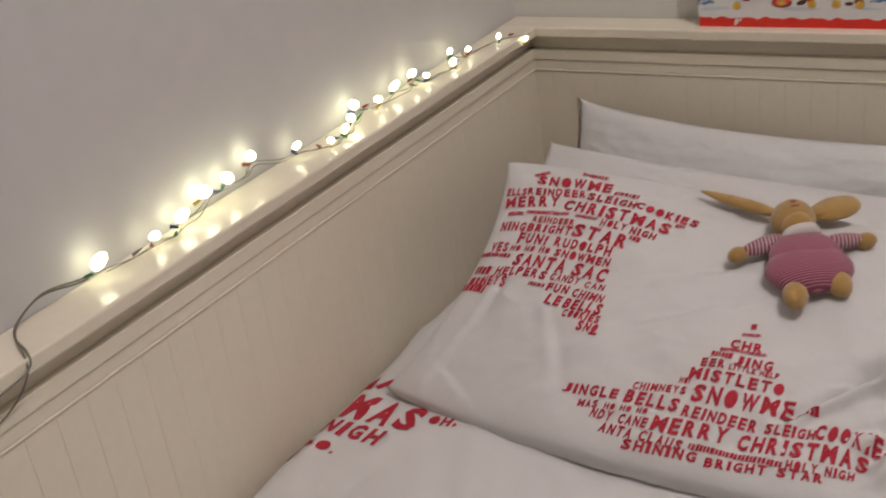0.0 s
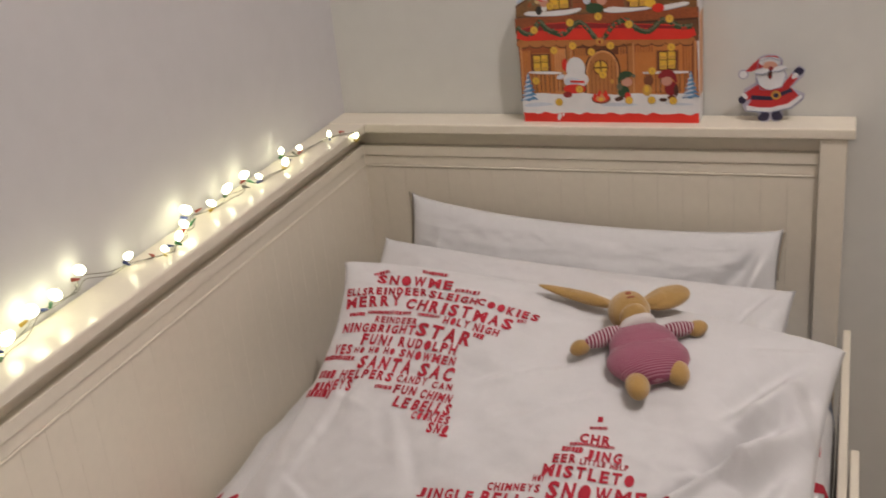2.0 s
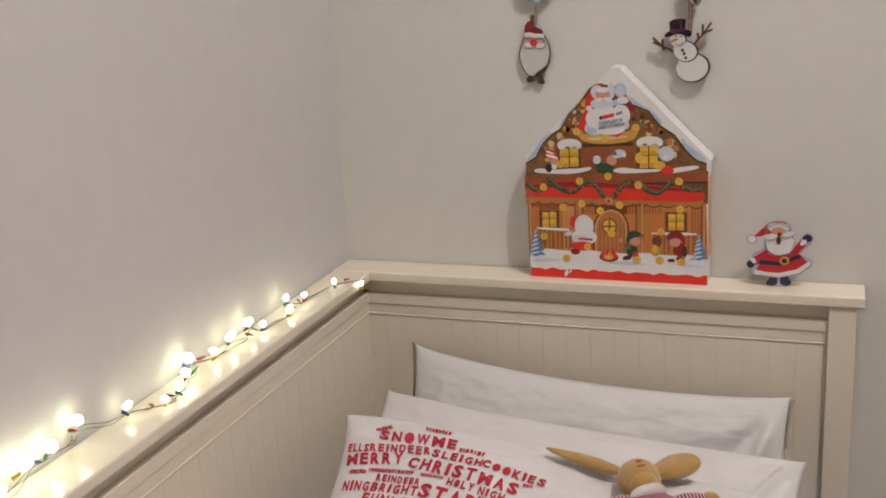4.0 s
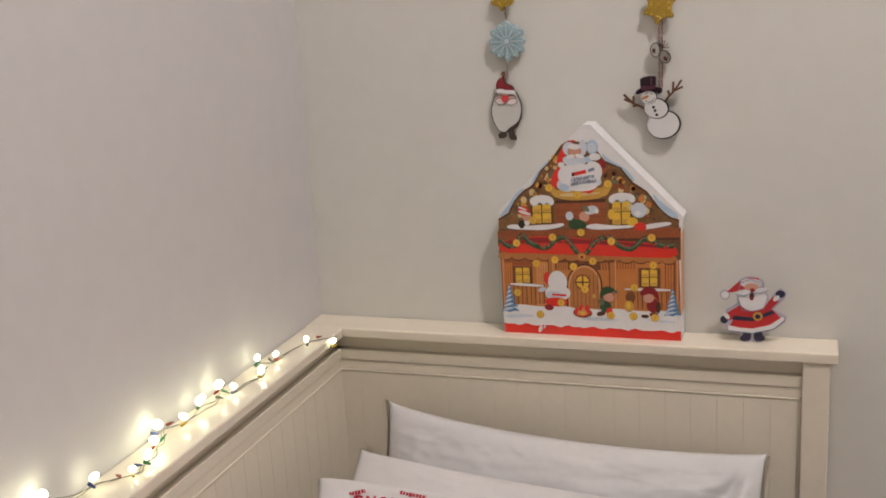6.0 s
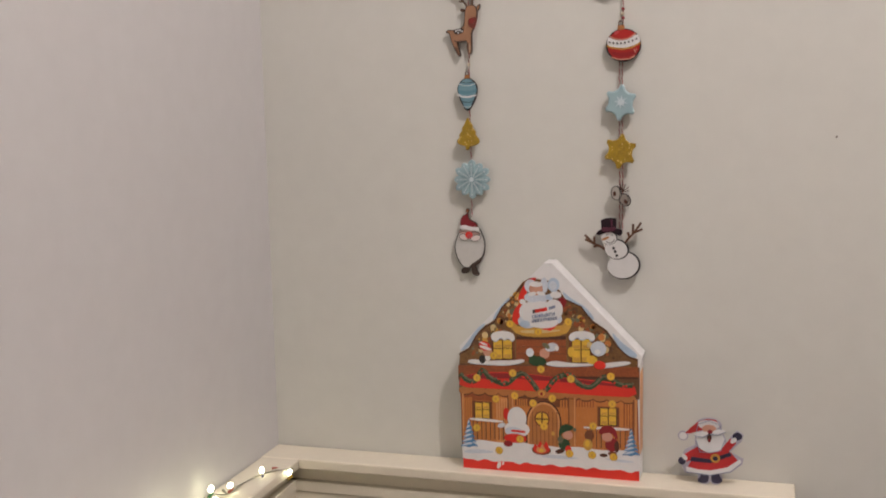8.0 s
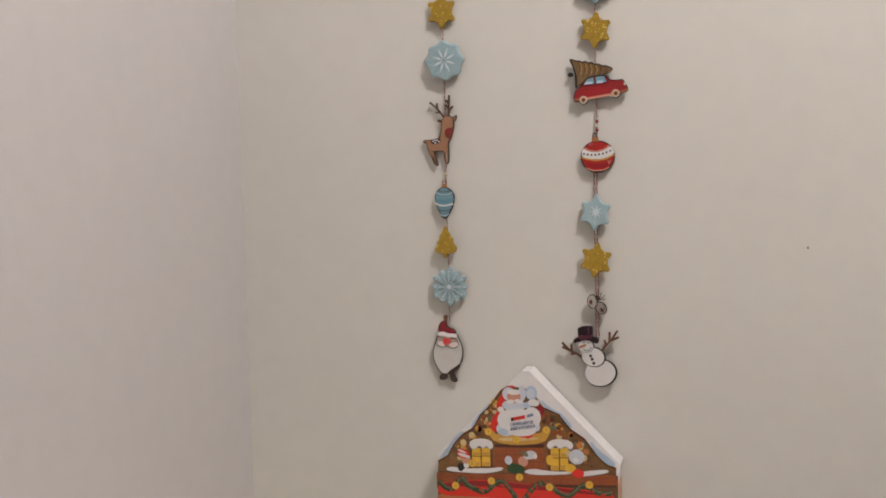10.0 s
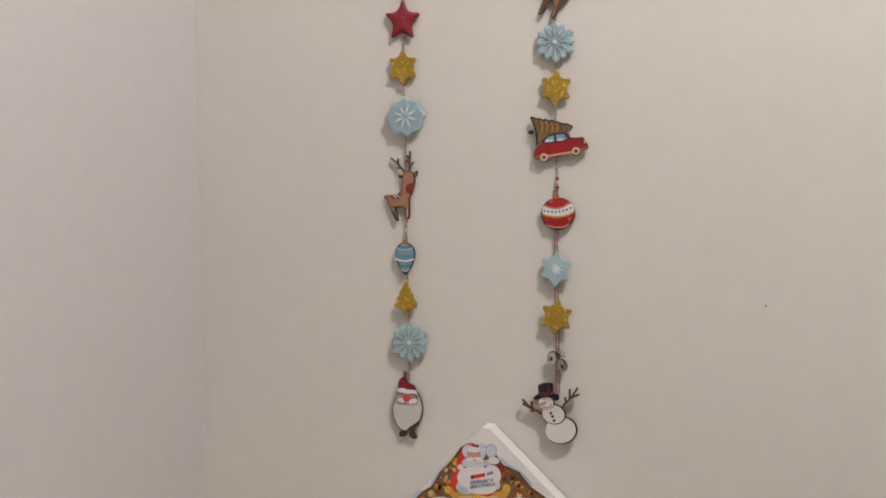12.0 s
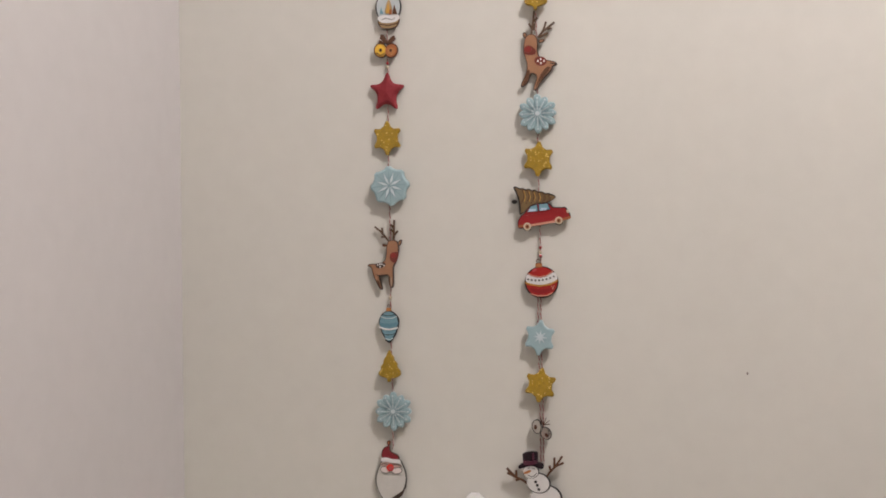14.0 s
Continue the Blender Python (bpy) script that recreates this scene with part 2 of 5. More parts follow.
star_pillow = Cushion([(0.165, -0.398, 0.714), (0.875, -0.385, 0.622), (0.85, -0.80, 0.532), (0.135, -0.745, 0.523)], 0.053, 0.035, seed=9, lumps=0.009, bow=(-0.03, -0.08), power=0.33, pinch=0.02, left=0.06,
                      folds=[(0.765, 0.76, 0.905, 0.55, 0.012, 0.019), (0.88, 0.62, 0.965, 0.45, 0.030, 0.042), (0.88, 0.42, 0.965, 0.20, 0.028, 0.026), (0.94, 0.30, 0.985, 0.44, 0.022, 0.034), (0.90, 0.86, 0.97, 0.62, 0.024, 0.028), (0.86, 0.16, 0.95, 0.10, 0.02, 0.006), (0.85, 0.80, 0.95, 0.70, 0.013, 0.007), (0.80, 0.66, 0.88, 0.60, 0.012, 0.005), (0.085, 0.58, 0.07, 0.90, 0.013, 0.005), (0.09, 0.90, 0.22, 0.99, 0.013, 0.004), (0.03, 0.80, 0.06, 0.95, 0.014, 0.004), (0.22, 0.62, 0.30, 0.80, 0.016, 0.003), (0.40, 0.46, 0.56, 0.36, 0.016, 0.003), (0.45, 0.60, 0.60, 0.46, 0.016, 0.003)])
printed = part("pillow", star_pillow.mesh(190, 140), LINEN, smooth=True)
tagged(printed, "white pillow printed with two red stars of words", "pillow", "pillows on the daybed")


# ---- printed words ----
GLYPHS = {}


def glyph(ch):
    """The outline of one letter of the built-in font, as a flat mesh 1 wide and 1 high."""
    if ch not in GLYPHS:
        cu = bpy.data.curves.new("letter", "FONT")
        cu.body, cu.size, cu.offset, cu.resolution_u = ch, 1.0, 0.045, 2
        tmp = new("letter", cu)
        me = bpy.data.meshes.new_from_object(tmp.evaluated_get(bpy.context.evaluated_depsgraph_get()))
        vs, fs = [v.co.copy() for v in me.vertices], [tuple(p.vertices) for p in me.polygons]
        bpy.data.objects.remove(tmp)
        bpy.data.curves.remove(cu)
        bpy.data.meshes.remove(me)
        x0, x1 = min(v.x for v in vs), max(v.x for v in vs)
        y0, y1 = min(v.y for v in vs), max(v.y for v in vs)
        if ch in ",.'":
            y0, y1 = (y0, y0 + 0.75) if ch != "'" else (y1 - 0.75, y1)
        GLYPHS[ch] = [((v.x - x0) / (x1 - x0), (v.y - y0) / (y1 - y0)) for v in vs], fs
    return GLYPHS[ch]


WIDE = {"I": 0.42, "!": 0.4, "M": 1.25, "W": 1.3, ",": 0.35, ".": 0.35, "'": 0.35, " ": 0.55, "l": 0.4, "i": 0.4, "L": 0.9, "E": 0.9, "F": 0.9}


def word_mesh(text, gap=0.30):
    """A word in evenly cut block letters, 1 wide and 1 high: vertices and faces."""
    total = sum(WIDE.get(ch, 1.0) + gap for ch in text) - gap
    vs, fs, x = [], [], 0.0
    for ch in text:
        w = WIDE.get(ch, 1.0)
        if ch != " ":
            gv, gf = glyph(ch)
            if ch == "O" and gap > 0.2:
                gv = [(0.5 + 0.5 * math.cos(k * math.pi / 9), 0.5 + 0.5 * math.sin(k * math.pi / 9)) for k in range(18)]
                gf = [tuple(range(18))]
            k = len(vs)
            vs += [((x + p[0] * w) / total, p[1]) for p in gv]
            fs += [tuple(i + k for i in f) for f in gf]
        x += w + gap
    return vs, fs


def bar_mesh(seed, n):
    """A row of short plain bars for words too small to read, 1 wide and 1 high."""
    rng = random.Random(seed)
    vs, fs, x = [], [], 0.0
    while x < 1:
        w = rng.uniform(0.5, 1.2) / n
        lo, hi = rng.uniform(0, 0.15), rng.uniform(0.85, 1)
        k = len(vs)
        vs += [(x, lo), (min(x + w, 1), lo), (min(x + w, 1), hi), (x, hi)]
        fs.append((k, k + 1, k + 2, k + 3))
        x += w + rng.uniform(0.12, 0.4) / n
    return vs, fs


class Print:
    """Collects words laid on a soft surface given as a function of two metric coordinates."""

    def __init__(self, place, wide, deep):
        self.place, self.wide, self.deep, self.bm = place, wide, deep, bmesh.new()

    def add(self, shape, u0, v0, u1, v1, h):
        vs, fs = shape
        a = Vector(((u1 - u0) * self.wide, (v1 - v0) * self.deep))
        up = Vector((a.y, -a.x)).normalized()
        out = []
        for x, y in vs:
            u = u0 + (u1 - u0) * x + up.x * h * (y - 0.5) / self.wide
            v = v0 + (v1 - v0) * x + up.y * h * (y - 0.5) / self.deep
            out.append(self.bm.verts.new(self.place(u, v)))
        for f in fs:
            try:
                self.bm.faces.new([out[i] for i in f])
            except ValueError:
                pass

    def word(self, text, *k):
        self.add(word_mesh(text), *k)

    def bars(self, n, *k):
        self.add(bar_mesh(n + int(k[0] * 977), n), *k)


def on_star_pillow(u, v):
    return star_pillow.at(u, v, True, 0.0013)


star = Print(on_star_pillow, 0.71, 0.40)
star.word("SNOWME", 0.0822, 0.1017, 0.2469, 0.1006, 0.0196)
star.word("ELLS", 0.018, 0.1695, 0.0653, 0.1695, 0.014)
star.word("REINDEER", 0.068, 0.1659, 0.1978, 0.1472, 0.013)
star.word("SLEIGH", 0.2034, 0.1544, 0.3105, 0.1716, 0.0138)
star.word("COOKIES", 0.3106, 0.1661, 0.4408, 0.193, 0.0139)
star.word("MERRY", 0.0225, 0.2234, 0.1447, 0.1942, 0.0189)
star.word("CHRIST", 0.1588, 0.2034, 0.305, 0.228, 0.0209)
star.word("MAS", 0.3131, 0.2342, 0.3933, 0.2403, 0.0201)
star.word("REINDEER", 0.0991, 0.2792, 0.1958, 0.2811, 0.0105)
star.word("HOLY", 0.2509, 0.2628, 0.3092, 0.2758, 0.0118)
star.word("NIGH", 0.3197, 0.2817, 0.3734, 0.2895, 0.0124)
star.bars(7, 0.0367, 0.2709, 0.0723, 0.2642, 0.0064)
star.bars(21, 0.0781, 0.255, 0.1767, 0.2462, 0.006)
star.bars(11, 0.1922, 0.2508, 0.2409, 0.2534, 0.0058)
star.word("NING", 0.0312, 0.3281, 0.09, 0.3202, 0.0171)
star.word("BRIGHT", 0.0947, 0.3192, 0.1969, 0.3175, 0.0158)
star.word("STAR", 0.1998, 0.3089, 0.3239, 0.3325, 0.022)
star.word("FUN!", 0.0845, 0.3692, 0.155, 0.3714, 0.0184)
star.word("RUDOLPH", 0.1719, 0.3683, 0.2998, 0.3764, 0.0146)
star.word("VES", 0.0295, 0.4178, 0.07, 0.4128, 0.0164)
star.word("HO HO HO", 0.0769, 0.4145, 0.1703, 0.4108, 0.0106)
star.word("SNOWMEN", 0.1814, 0.4091, 0.3059, 0.4169, 0.0125)
star.word("SANTA", 0.1008, 0.4645, 0.2192, 0.4581, 0.0222)
star.word("SAC", 0.2367, 0.4595, 0.3119, 0.4656, 0.0214)
star.bars(13, 0.0089, 0.4497, 0.0869, 0.4503, 0.0078)
star.word("HELPERS", 0.0725, 0.518, 0.1909, 0.5092, 0.0144)
star.word("CANDY", 0.2002, 0.5059, 0.2639, 0.5031, 0.0124)
star.word("CAN", 0.2777, 0.5105, 0.32, 0.5091, 0.0099)
star.word("NEYS", 0.0511, 0.5627, 0.1083, 0.5523, 0.0166)
star.bars(4, 0.018, 0.5183, 0.0594, 0.5183, 0.014)
star.bars(3, 0.018, 0.5656, 0.052, 0.5656, 0.014)
star.word("FUN", 0.2044, 0.545, 0.2523, 0.5447, 0.0128)
star.word("CHIMN", 0.2634, 0.548, 0.3303, 0.5517, 0.0133)
star.bars(8, 0.1636, 0.5506, 0.1988, 0.5452, 0.0059)
star.word("LE", 0.2172, 0.5873, 0.2509, 0.5903, 0.016)
star.word("BELLS", 0.2594, 0.5922, 0.3392, 0.5908, 0.0168)
star.word("COOKIES", 0.2691, 0.6305, 0.3456, 0.6247, 0.0118)
star.word("SNO", 0.3113, 0.6605, 0.3531, 0.6588, 0.0138)
star.bars(1, 0.3414, 0.6803, 0.3581, 0.6809, 0.0039)
star.bars(6, 0.0719, 0.0784, 0.1047, 0.0577, 0.007)
star.bars(9, 0.1778, 0.0481, 0.233, 0.0498, 0.0082)
star.bars(6, 0.0055, 0.5884, 0.0694, 0.5947, 0.0137)
star.bars(7, 0.2561, 0.1241, 0.3083, 0.1259, 0.0097)
star.bars(3, 0.3244, 0.3123, 0.3472, 0.3175, 0.0086)
star.bars(4, 0.3994, 0.2172, 0.4183, 0.2189, 0.0066)
part("printed_star", star.bm, INK, printed, "red printed star made of words")
star = Print(on_star_pillow, 0.71, 0.40)
star.bars(1, 0.6158, 0.5373, 0.6275, 0.5333, 0.0086)
star.bars(9, 0.6067, 0.5703, 0.6375, 0.5578, 0.0043)
star.word("CHR", 0.5964, 0.6094, 0.6497, 0.5964, 0.0132)
star.bars(22, 0.5831, 0.6345, 0.6605, 0.6147, 0.0046)
star.word("JING", 0.6144, 0.6561, 0.6784, 0.6462, 0.0128)
star.bars(7, 0.5717, 0.6519, 0.61, 0.6486, 0.0075)
star.word("EER", 0.5622, 0.6853, 0.6028, 0.6773, 0.0108)
star.word("LITTLE HELP", 0.6105, 0.6816, 0.6936, 0.6686, 0.0071)
star.word("MISTLETO", 0.5508, 0.722, 0.7091, 0.7031, 0.0137)
star.word("HO!", 0.5389, 0.7475, 0.5575, 0.7438, 0.0073)
star.word("CHIMNEYS", 0.4655, 0.7909, 0.5575, 0.7733, 0.0092)
star.word("SNOWME", 0.5697, 0.7741, 0.7366, 0.7569, 0.0211)
star.word("JINGLE", 0.348, 0.8453, 0.4473, 0.8258, 0.0119)
star.word("BELLS", 0.4611, 0.8236, 0.5572, 0.8181, 0.0157)
star.word("REINDEER", 0.5669, 0.8286, 0.6906, 0.823, 0.0137)
star.word("SLEIGH", 0.7039, 0.8234, 0.7814, 0.8191, 0.0121)
star.bars(6, 0.7438, 0.7742, 0.7784, 0.7592, 0.0071)
star.word("COOKIES", 0.7806, 0.808, 0.8983, 0.8036, 0.02)
star.word("MAS", 0.3864, 0.8738, 0.4213, 0.8647, 0.0086)
star.word("HO HO HO", 0.4342, 0.8647, 0.5123, 0.8544, 0.007)
star.word("NDY CANE", 0.4175, 0.8894, 0.5211, 0.8878, 0.0113)
star.word("MERRY", 0.528, 0.8806, 0.6531, 0.8689, 0.0183)
star.word("CHRISTMAS", 0.6716, 0.8753, 0.8672, 0.8595, 0.0191)
star.word("ANTA CLAUS", 0.4453, 0.9211, 0.5917, 0.9242, 0.0118)
star.word("SHINING", 0.4955, 0.9514, 0.6202, 0.9419, 0.0104)
star.bars(27, 0.6011, 0.9178, 0.7497, 0.9144, 0.0071)
star.word("HOLY NIGH", 0.7539, 0.913, 0.8527, 0.903, 0.01)
star.word("BRIGHT STAR", 0.6347, 0.9473, 0.8117, 0.927, 0.0094)
part("printed_star", star.bm, INK, printed, "red printed star made of words")


def on_duvet(x, v):
    return Vector((x, -v, duvet_form.z(x, -v) + 0.0014))


def duvet_word(text, *k):
    p = Print(on_duvet, 1.0, 1.0)
    if isinstance(text, str):
        p.word(text, *k)
    else:
        p.bars(text, *k)
    part("printed_word", p.bm, INK, duvet, "large red printed letters")


duvet_word("MAS", 0.092, 0.778, 0.215, 0.793, 0.052)
duvet_word("OH,", 0.2245, 0.783, 0.2667, 0.784, 0.018)
duvet_word("NIGH", 0.084, 0.824, 0.183, 0.838, 0.030)
duvet_word(",O.", 0.096, 0.872, 0.135, 0.872, 0.022)
duvet_word(1, 0.078, 0.722, 0.100, 0.720, 0.034)
duvet_word(1, 0.110, 0.735, 0.138, 0.700, 0.014)
duvet_word(2, 0.074, 0.905, 0.092, 0.862, 0.022)
duvet_word("S", 0.850, 0.545, 0.850, 0.505, 0.032)
duvet_word(2, 0.848, 0.61, 0.850, 0.56, 0.034)
duvet_word(1, 0.842, 0.455, 0.842, 0.43, 0.022)


# ---- plush rabbit, one plain shape ----
TAN = material("tan_plush", (0.43, 0.255, 0.075), 0.95, vary=0.12, scale=30, bump=0.8, bump_scale=500, sheen=0.5)
COLLAR = material("collar_cloth", (0.60, 0.55, 0.53), 0.9, vary=0.03, scale=40)
BLUSH = material("stitched_nose", (0.35, 0.12, 0.07), 0.9, vary=0.1, scale=60)


def striped(name, one, two, period, way="Y"):
    m = material(name, one, 0.9, vary=0.05, scale=20, bump=0.4, bump_scale=600, sheen=0.3)
    nt = m.node_tree
    b = nt.nodes["Principled BSDF"]
    co, wave, mix = nt.nodes.new("ShaderNodeTexCoord"), nt.nodes.new("ShaderNodeTexWave"), nt.nodes.new("ShaderNodeMix")
    wave.bands_direction = way
    wave.inputs["Scale"].default_value = 0.314 / period
    wave.inputs["Distortion"].default_value = 0.8
    wave.inputs["Detail Scale"].default_value = 3.0
    mix.data_type = "RGBA"
    old = b.inputs["Base Color"].links[0].from_socket
    step = nt.nodes.new("ShaderNodeMapRange")
    step.inputs["From Min"].default_value, step.inputs["From Max"].default_value = 0.6, 0.78
    nt.links.new(co.outputs["Object"], wave.inputs["Vector"])
    nt.links.new(wave.outputs["Fac"], step.inputs["Value"])
    nt.links.new(step.outputs["Result"], mix.inputs["Factor"])
    nt.links.new(old, mix.inputs["A"])
    mix.inputs["B"].default_value = (*two, 1)
    nt.links.new(mix.outputs["Result"], b.inputs["Base Color"])
    return m


STRIPE = striped("striped_knit", (0.22, 0.030, 0.072), (0.36, 0.17, 0.21), 0.0026)
SLEEVE = striped("striped_sleeve", (0.19, 0.014, 0.045), (0.56, 0.46, 0.47), 0.0046, "X")


def blob(bm, c, r, mat, turn=0.0, taper=0.0, seg=20):
    """A soft ellipsoid, turned in its plane; taper narrows it towards its far end."""
    vs = bmesh.ops.create_uvsphere(bm, u_segments=seg, v_segments=seg // 2 + 2, radius=1)["verts"]
    rot = Matrix.Rotation(radians(turn), 3, "Z")
    for v in vs:
        k = 1 - taper * (v.co.x + 1) / 2
        p = Vector((v.co.x * r[0], v.co.y * r[1] * k, v.co.z * r[2] * k))
        p += p.normalized() * 0.0012 * noise.noise(Vector(c) * 40 + p * 60)
        v.co = rot @ p + Vector(c)
    for f in {f for v in vs for f in v.link_faces}:
        f.material_index = mat


bm = bmesh.new()
blob(bm, (-0.021, -0.013, 0.024), (0.053, 0.038, 0.023), 1)
blob(bm, (-0.019, 0.010, 0.025), (0.045, 0.042, 0.021), 1)
blob(bm, (-0.017, 0.044, 0.029), (0.026, 0.011, 0.021), 2, 10)
blob(bm, (-0.019, 0.074, 0.030), (0.028, 0.029, 0.026), 0)
blob(bm, (-0.019, 0.056, 0.036), (0.019, 0.014, 0.020), 0)
blob(bm, (-0.073, 0.135, 0.018), (0.056, 0.0135, 0.009), 0, 143, 0.55)
blob(bm, (-0.060, 0.122, 0.021), (0.030, 0.0105, 0.007), 0, 141, 0.3)
blob(bm, (0.040, 0.100, 0.020), (0.037, 0.0175, 0.009), 0, 14, -0.25)
blob(bm, (0.030, 0.096, 0.024), (0.024, 0.011, 0.007), 0, 16)
blob(bm, (-0.060, 0.039, 0.024), (0.033, 0.0115, 0.0115), 4, 14)
blob(bm, (-0.096, 0.031, 0.020), (0.0145, 0.0105, 0.0105), 0, 20)
blob(bm, (0.030, 0.034, 0.022), (0.030, 0.0105, 0.0105), 4, 3)
blob(bm, (0.061, 0.035, 0.018), (0.014, 0.0105, 0.0105), 0)
blob(bm, (-0.047, -0.051, 0.021), (0.020, 0.0150, 0.015), 0, 80)
blob(bm, (0.006, -0.039, 0.022), (0.020, 0.0155, 0.015), 0, 105)
blob(bm, (-0.019, 0.081, 0.0545), (0.004, 0.003, 0.002), 3, 0, 0, 10)
blob(bm, (-0.019, 0.072, 0.0560), (0.006, 0.0016, 0.0015), 3, 0, 0, 10)
rabbit = part("plush_rabbit", bm, [TAN, STRIPE, COLLAR, BLUSH, SLEEVE], smooth=True)
o = star_pillow.at(0.69, 0.272)
ax = (star_pillow.at(0.76, 0.21) - star_pillow.at(0.62, 0.325)).normalized()
nz = ax.cross(star_pillow.at(0.66, 0.12) - star_pillow.at(0.71, 0.42)).normalized()
ay = nz.cross(ax)
rabbit.matrix_world = Matrix(((ax.x, ay.x, nz.x, o.x), (ax.y, ay.y, nz.y, o.y), (ax.z, ay.z, nz.z, o.z - 0.012), (0, 0, 0, 1)))
tagged(rabbit, "tan plush rabbit in red striped suit lying on the printed pillow", "soft toy")

# ---- fairy lights on the ledge ----
WIRE = material("dark_green_wire", (0.17, 0.16, 0.125), 0.5, vary=0.1, scale=40)
GREEN_CAP = material("green_plastic", (0.02, 0.16, 0.05), 0.35)
RED_CAP = material("red_plastic", (0.30, 0.04, 0.02), 0.35)
BLUE_CAP = material("blue_plastic", (0.02, 0.04, 0.16), 0.35)
GOLD_CAP = material("yellow_plastic", (0.45, 0.30, 0.03), 0.35)


def tube(pts, r, closed=False, sides=8):
    """A round tube along smoothed points."""
    pts = [Vector(p) for p in pts]
    fine = []
    for i in range(len(pts) - 1):
        a, b, c, d = pts[max(i - 1, 0)], pts[i], pts[i + 1], pts[min(i + 2, len(pts) - 1)]
        for k in range(5):
            t = k / 5
            fine.append(0.5 * (2 * b + (c - a) * t + (2 * a - 5 * b + 4 * c - d) * t * t + (3 * b - a - 3 * c + d) * t ** 3))
    fine.append(pts[-1])
    bm = bmesh.new()
    rings = []
    for i, p in enumerate(fine):
        d = (fine[min(i + 1, len(fine) - 1)] - fine[max(i - 1, 0)]).normalized()
        s = d.cross(Vector((0.3, 0.2, 1))).normalized()
        q = d.cross(s)
        rings.append([bm.verts.new(p + (s * math.cos(2 * math.pi * k / sides) + q * math.sin(2 * math.pi * k / sides)) * r) for k in range(sides)])
    for a, b in zip(rings, rings[1:]):
        for k in range(sides):
            bm.faces.new((a[k], a[(k + 1) % sides], b[(k + 1) % sides], b[k]))
    bm.faces.new(rings[0][::-1])
    bm.faces.new(rings[-1])
    bmesh.ops.recalc_face_normals(bm, faces=bm.faces)
    return bm


lights = thing("fairy_lights", "string of lit warm-white fairy lights lying on the ledge", "string lights")
# place along the ledge, distance from the wall, height, size
BULBS = [
    (1.056, 0.022, 0.852, 1.3), (0.972, 0.024, 0.845, 0.9), (0.926, 0.022, 0.848, 1.25), (0.876, 0.017, 0.857, 1.35), (0.834, 0.018, 0.857, 1.2),
    (0.784, 0.016, 0.866, 1.15), (0.699, 0.02, 0.847, 0.85), (0.655, 0.045, 0.840, 0.7), (0.622, 0.045, 0.843, 0.85), (0.584, 0.03, 0.845, 1.0),
    (0.556, 0.018, 0.854, 1.15), (0.508, 0.028, 0.846, 0.85), (0.457, 0.022, 0.848, 1.05), (0.402, 0.02, 0.850, 1.15), (0.385, 0.036, 0.843, 0.8),
    (0.316, 0.044, 0.842, 1.0), (0.282, 0.02, 0.848, 0.85), (0.246, 0.034, 0.843, 0.8), (0.165, 0.048, 0.840, 0.75), (0.128, 0.079, 0.826, 0.75),
]
caps = [GREEN_CAP, RED_CAP, BLUE_CAP, GOLD_CAP]
rng = random.Random(4)
for i, (y, x, z, k) in enumerate(BULBS):
    bm = bmesh.new()
    vs = bmesh.ops.create_uvsphere(bm, u_segments=12, v_segments=8, radius=0.0056 * k * (1.0 if y > 0.45 else 0.92))["verts"]
    for v in vs:
        v.co.z *= 1.9 if v.co.z > 0 else 1.2
    ob = part("bulb", bm, BULB, lights, "glowing warm-white bulb", smooth=True)
    tilt = pose(x, -y, z, rng.choice((-1, 1)) * rng.uniform(50, 85), rng.uniform(-35, 35), 0)
    ob.matrix_world = tilt
    cap = bmesh.new()
    bmesh.ops.create_cone(cap, cap_ends=True, segments=8, radius1=0.0026, radius2=0.0015, depth=0.010, matrix=Matrix.Translation((0, 0, 0)))
    cob = part("cap", cap, caps[i % 4], lights, "small coloured plastic cap")
    cob.matrix_world = pose(x + 0.008, -y - 0.017 * k, z - 0.003, rng.uniform(40, 120), rng.uniform(-40, 40), rng.uniform(0, 180))
wire = [(x + 0.003 * math.sin(i * 2.1), -y + 0.004, max(0.8325, z - 0.010)) for i, (y, x, z, k) in enumerate(BULBS)]
mid = []
for i, (a, b) in enumerate(zip(wire, wire[1:])):
    mid += [a, ((a[0] + b[0]) / 2 + 0.006 * math.sin(i * 1.7), (a[1] + b[1]) / 2, max(0.8325, (a[2] + b[2]) / 2 - 0.003))]
mid.append(wire[-1])
part("wire", tube(mid, 0.0006), WIRE, lights)
for i, p in enumerate(mid[1::2]):
    if i % 3 == 2:
        continue
    bm = bmesh.new()
    bmesh.ops.create_cone(bm, cap_ends=True, segments=8, radius1=0.0024, radius2=0.0016, depth=0.008)
    bmesh.ops.create_cone(bm, cap_ends=True, segments=8, radius1=0.0016, radius2=0.0005, depth=0.006, matrix=Matrix.Translation((0, 0, 0.0069)))
    holder = part("holder", bm, (WIRE, GREEN_CAP, RED_CAP, BLUE_CAP)[(i * 5) % 4], lights, "small dark bulb holder")
    holder.matrix_world = pose(p[0] + 0.004 * math.sin(i * 2.3), p[1] + 0.004 * math.cos(i * 3.1), p[2] + 0.004, rng.uniform(30, 120), rng.uniform(-40, 40), rng.uniform(0, 180))
part("wire", tube([(p[0] + 0.005 * math.cos(i * 1.3), p[1], max(0.8325, p[2] - 0.002 + 0.003 * math.sin(i))) for i, p in enumerate(mid)], 0.0006), WIRE, lights)
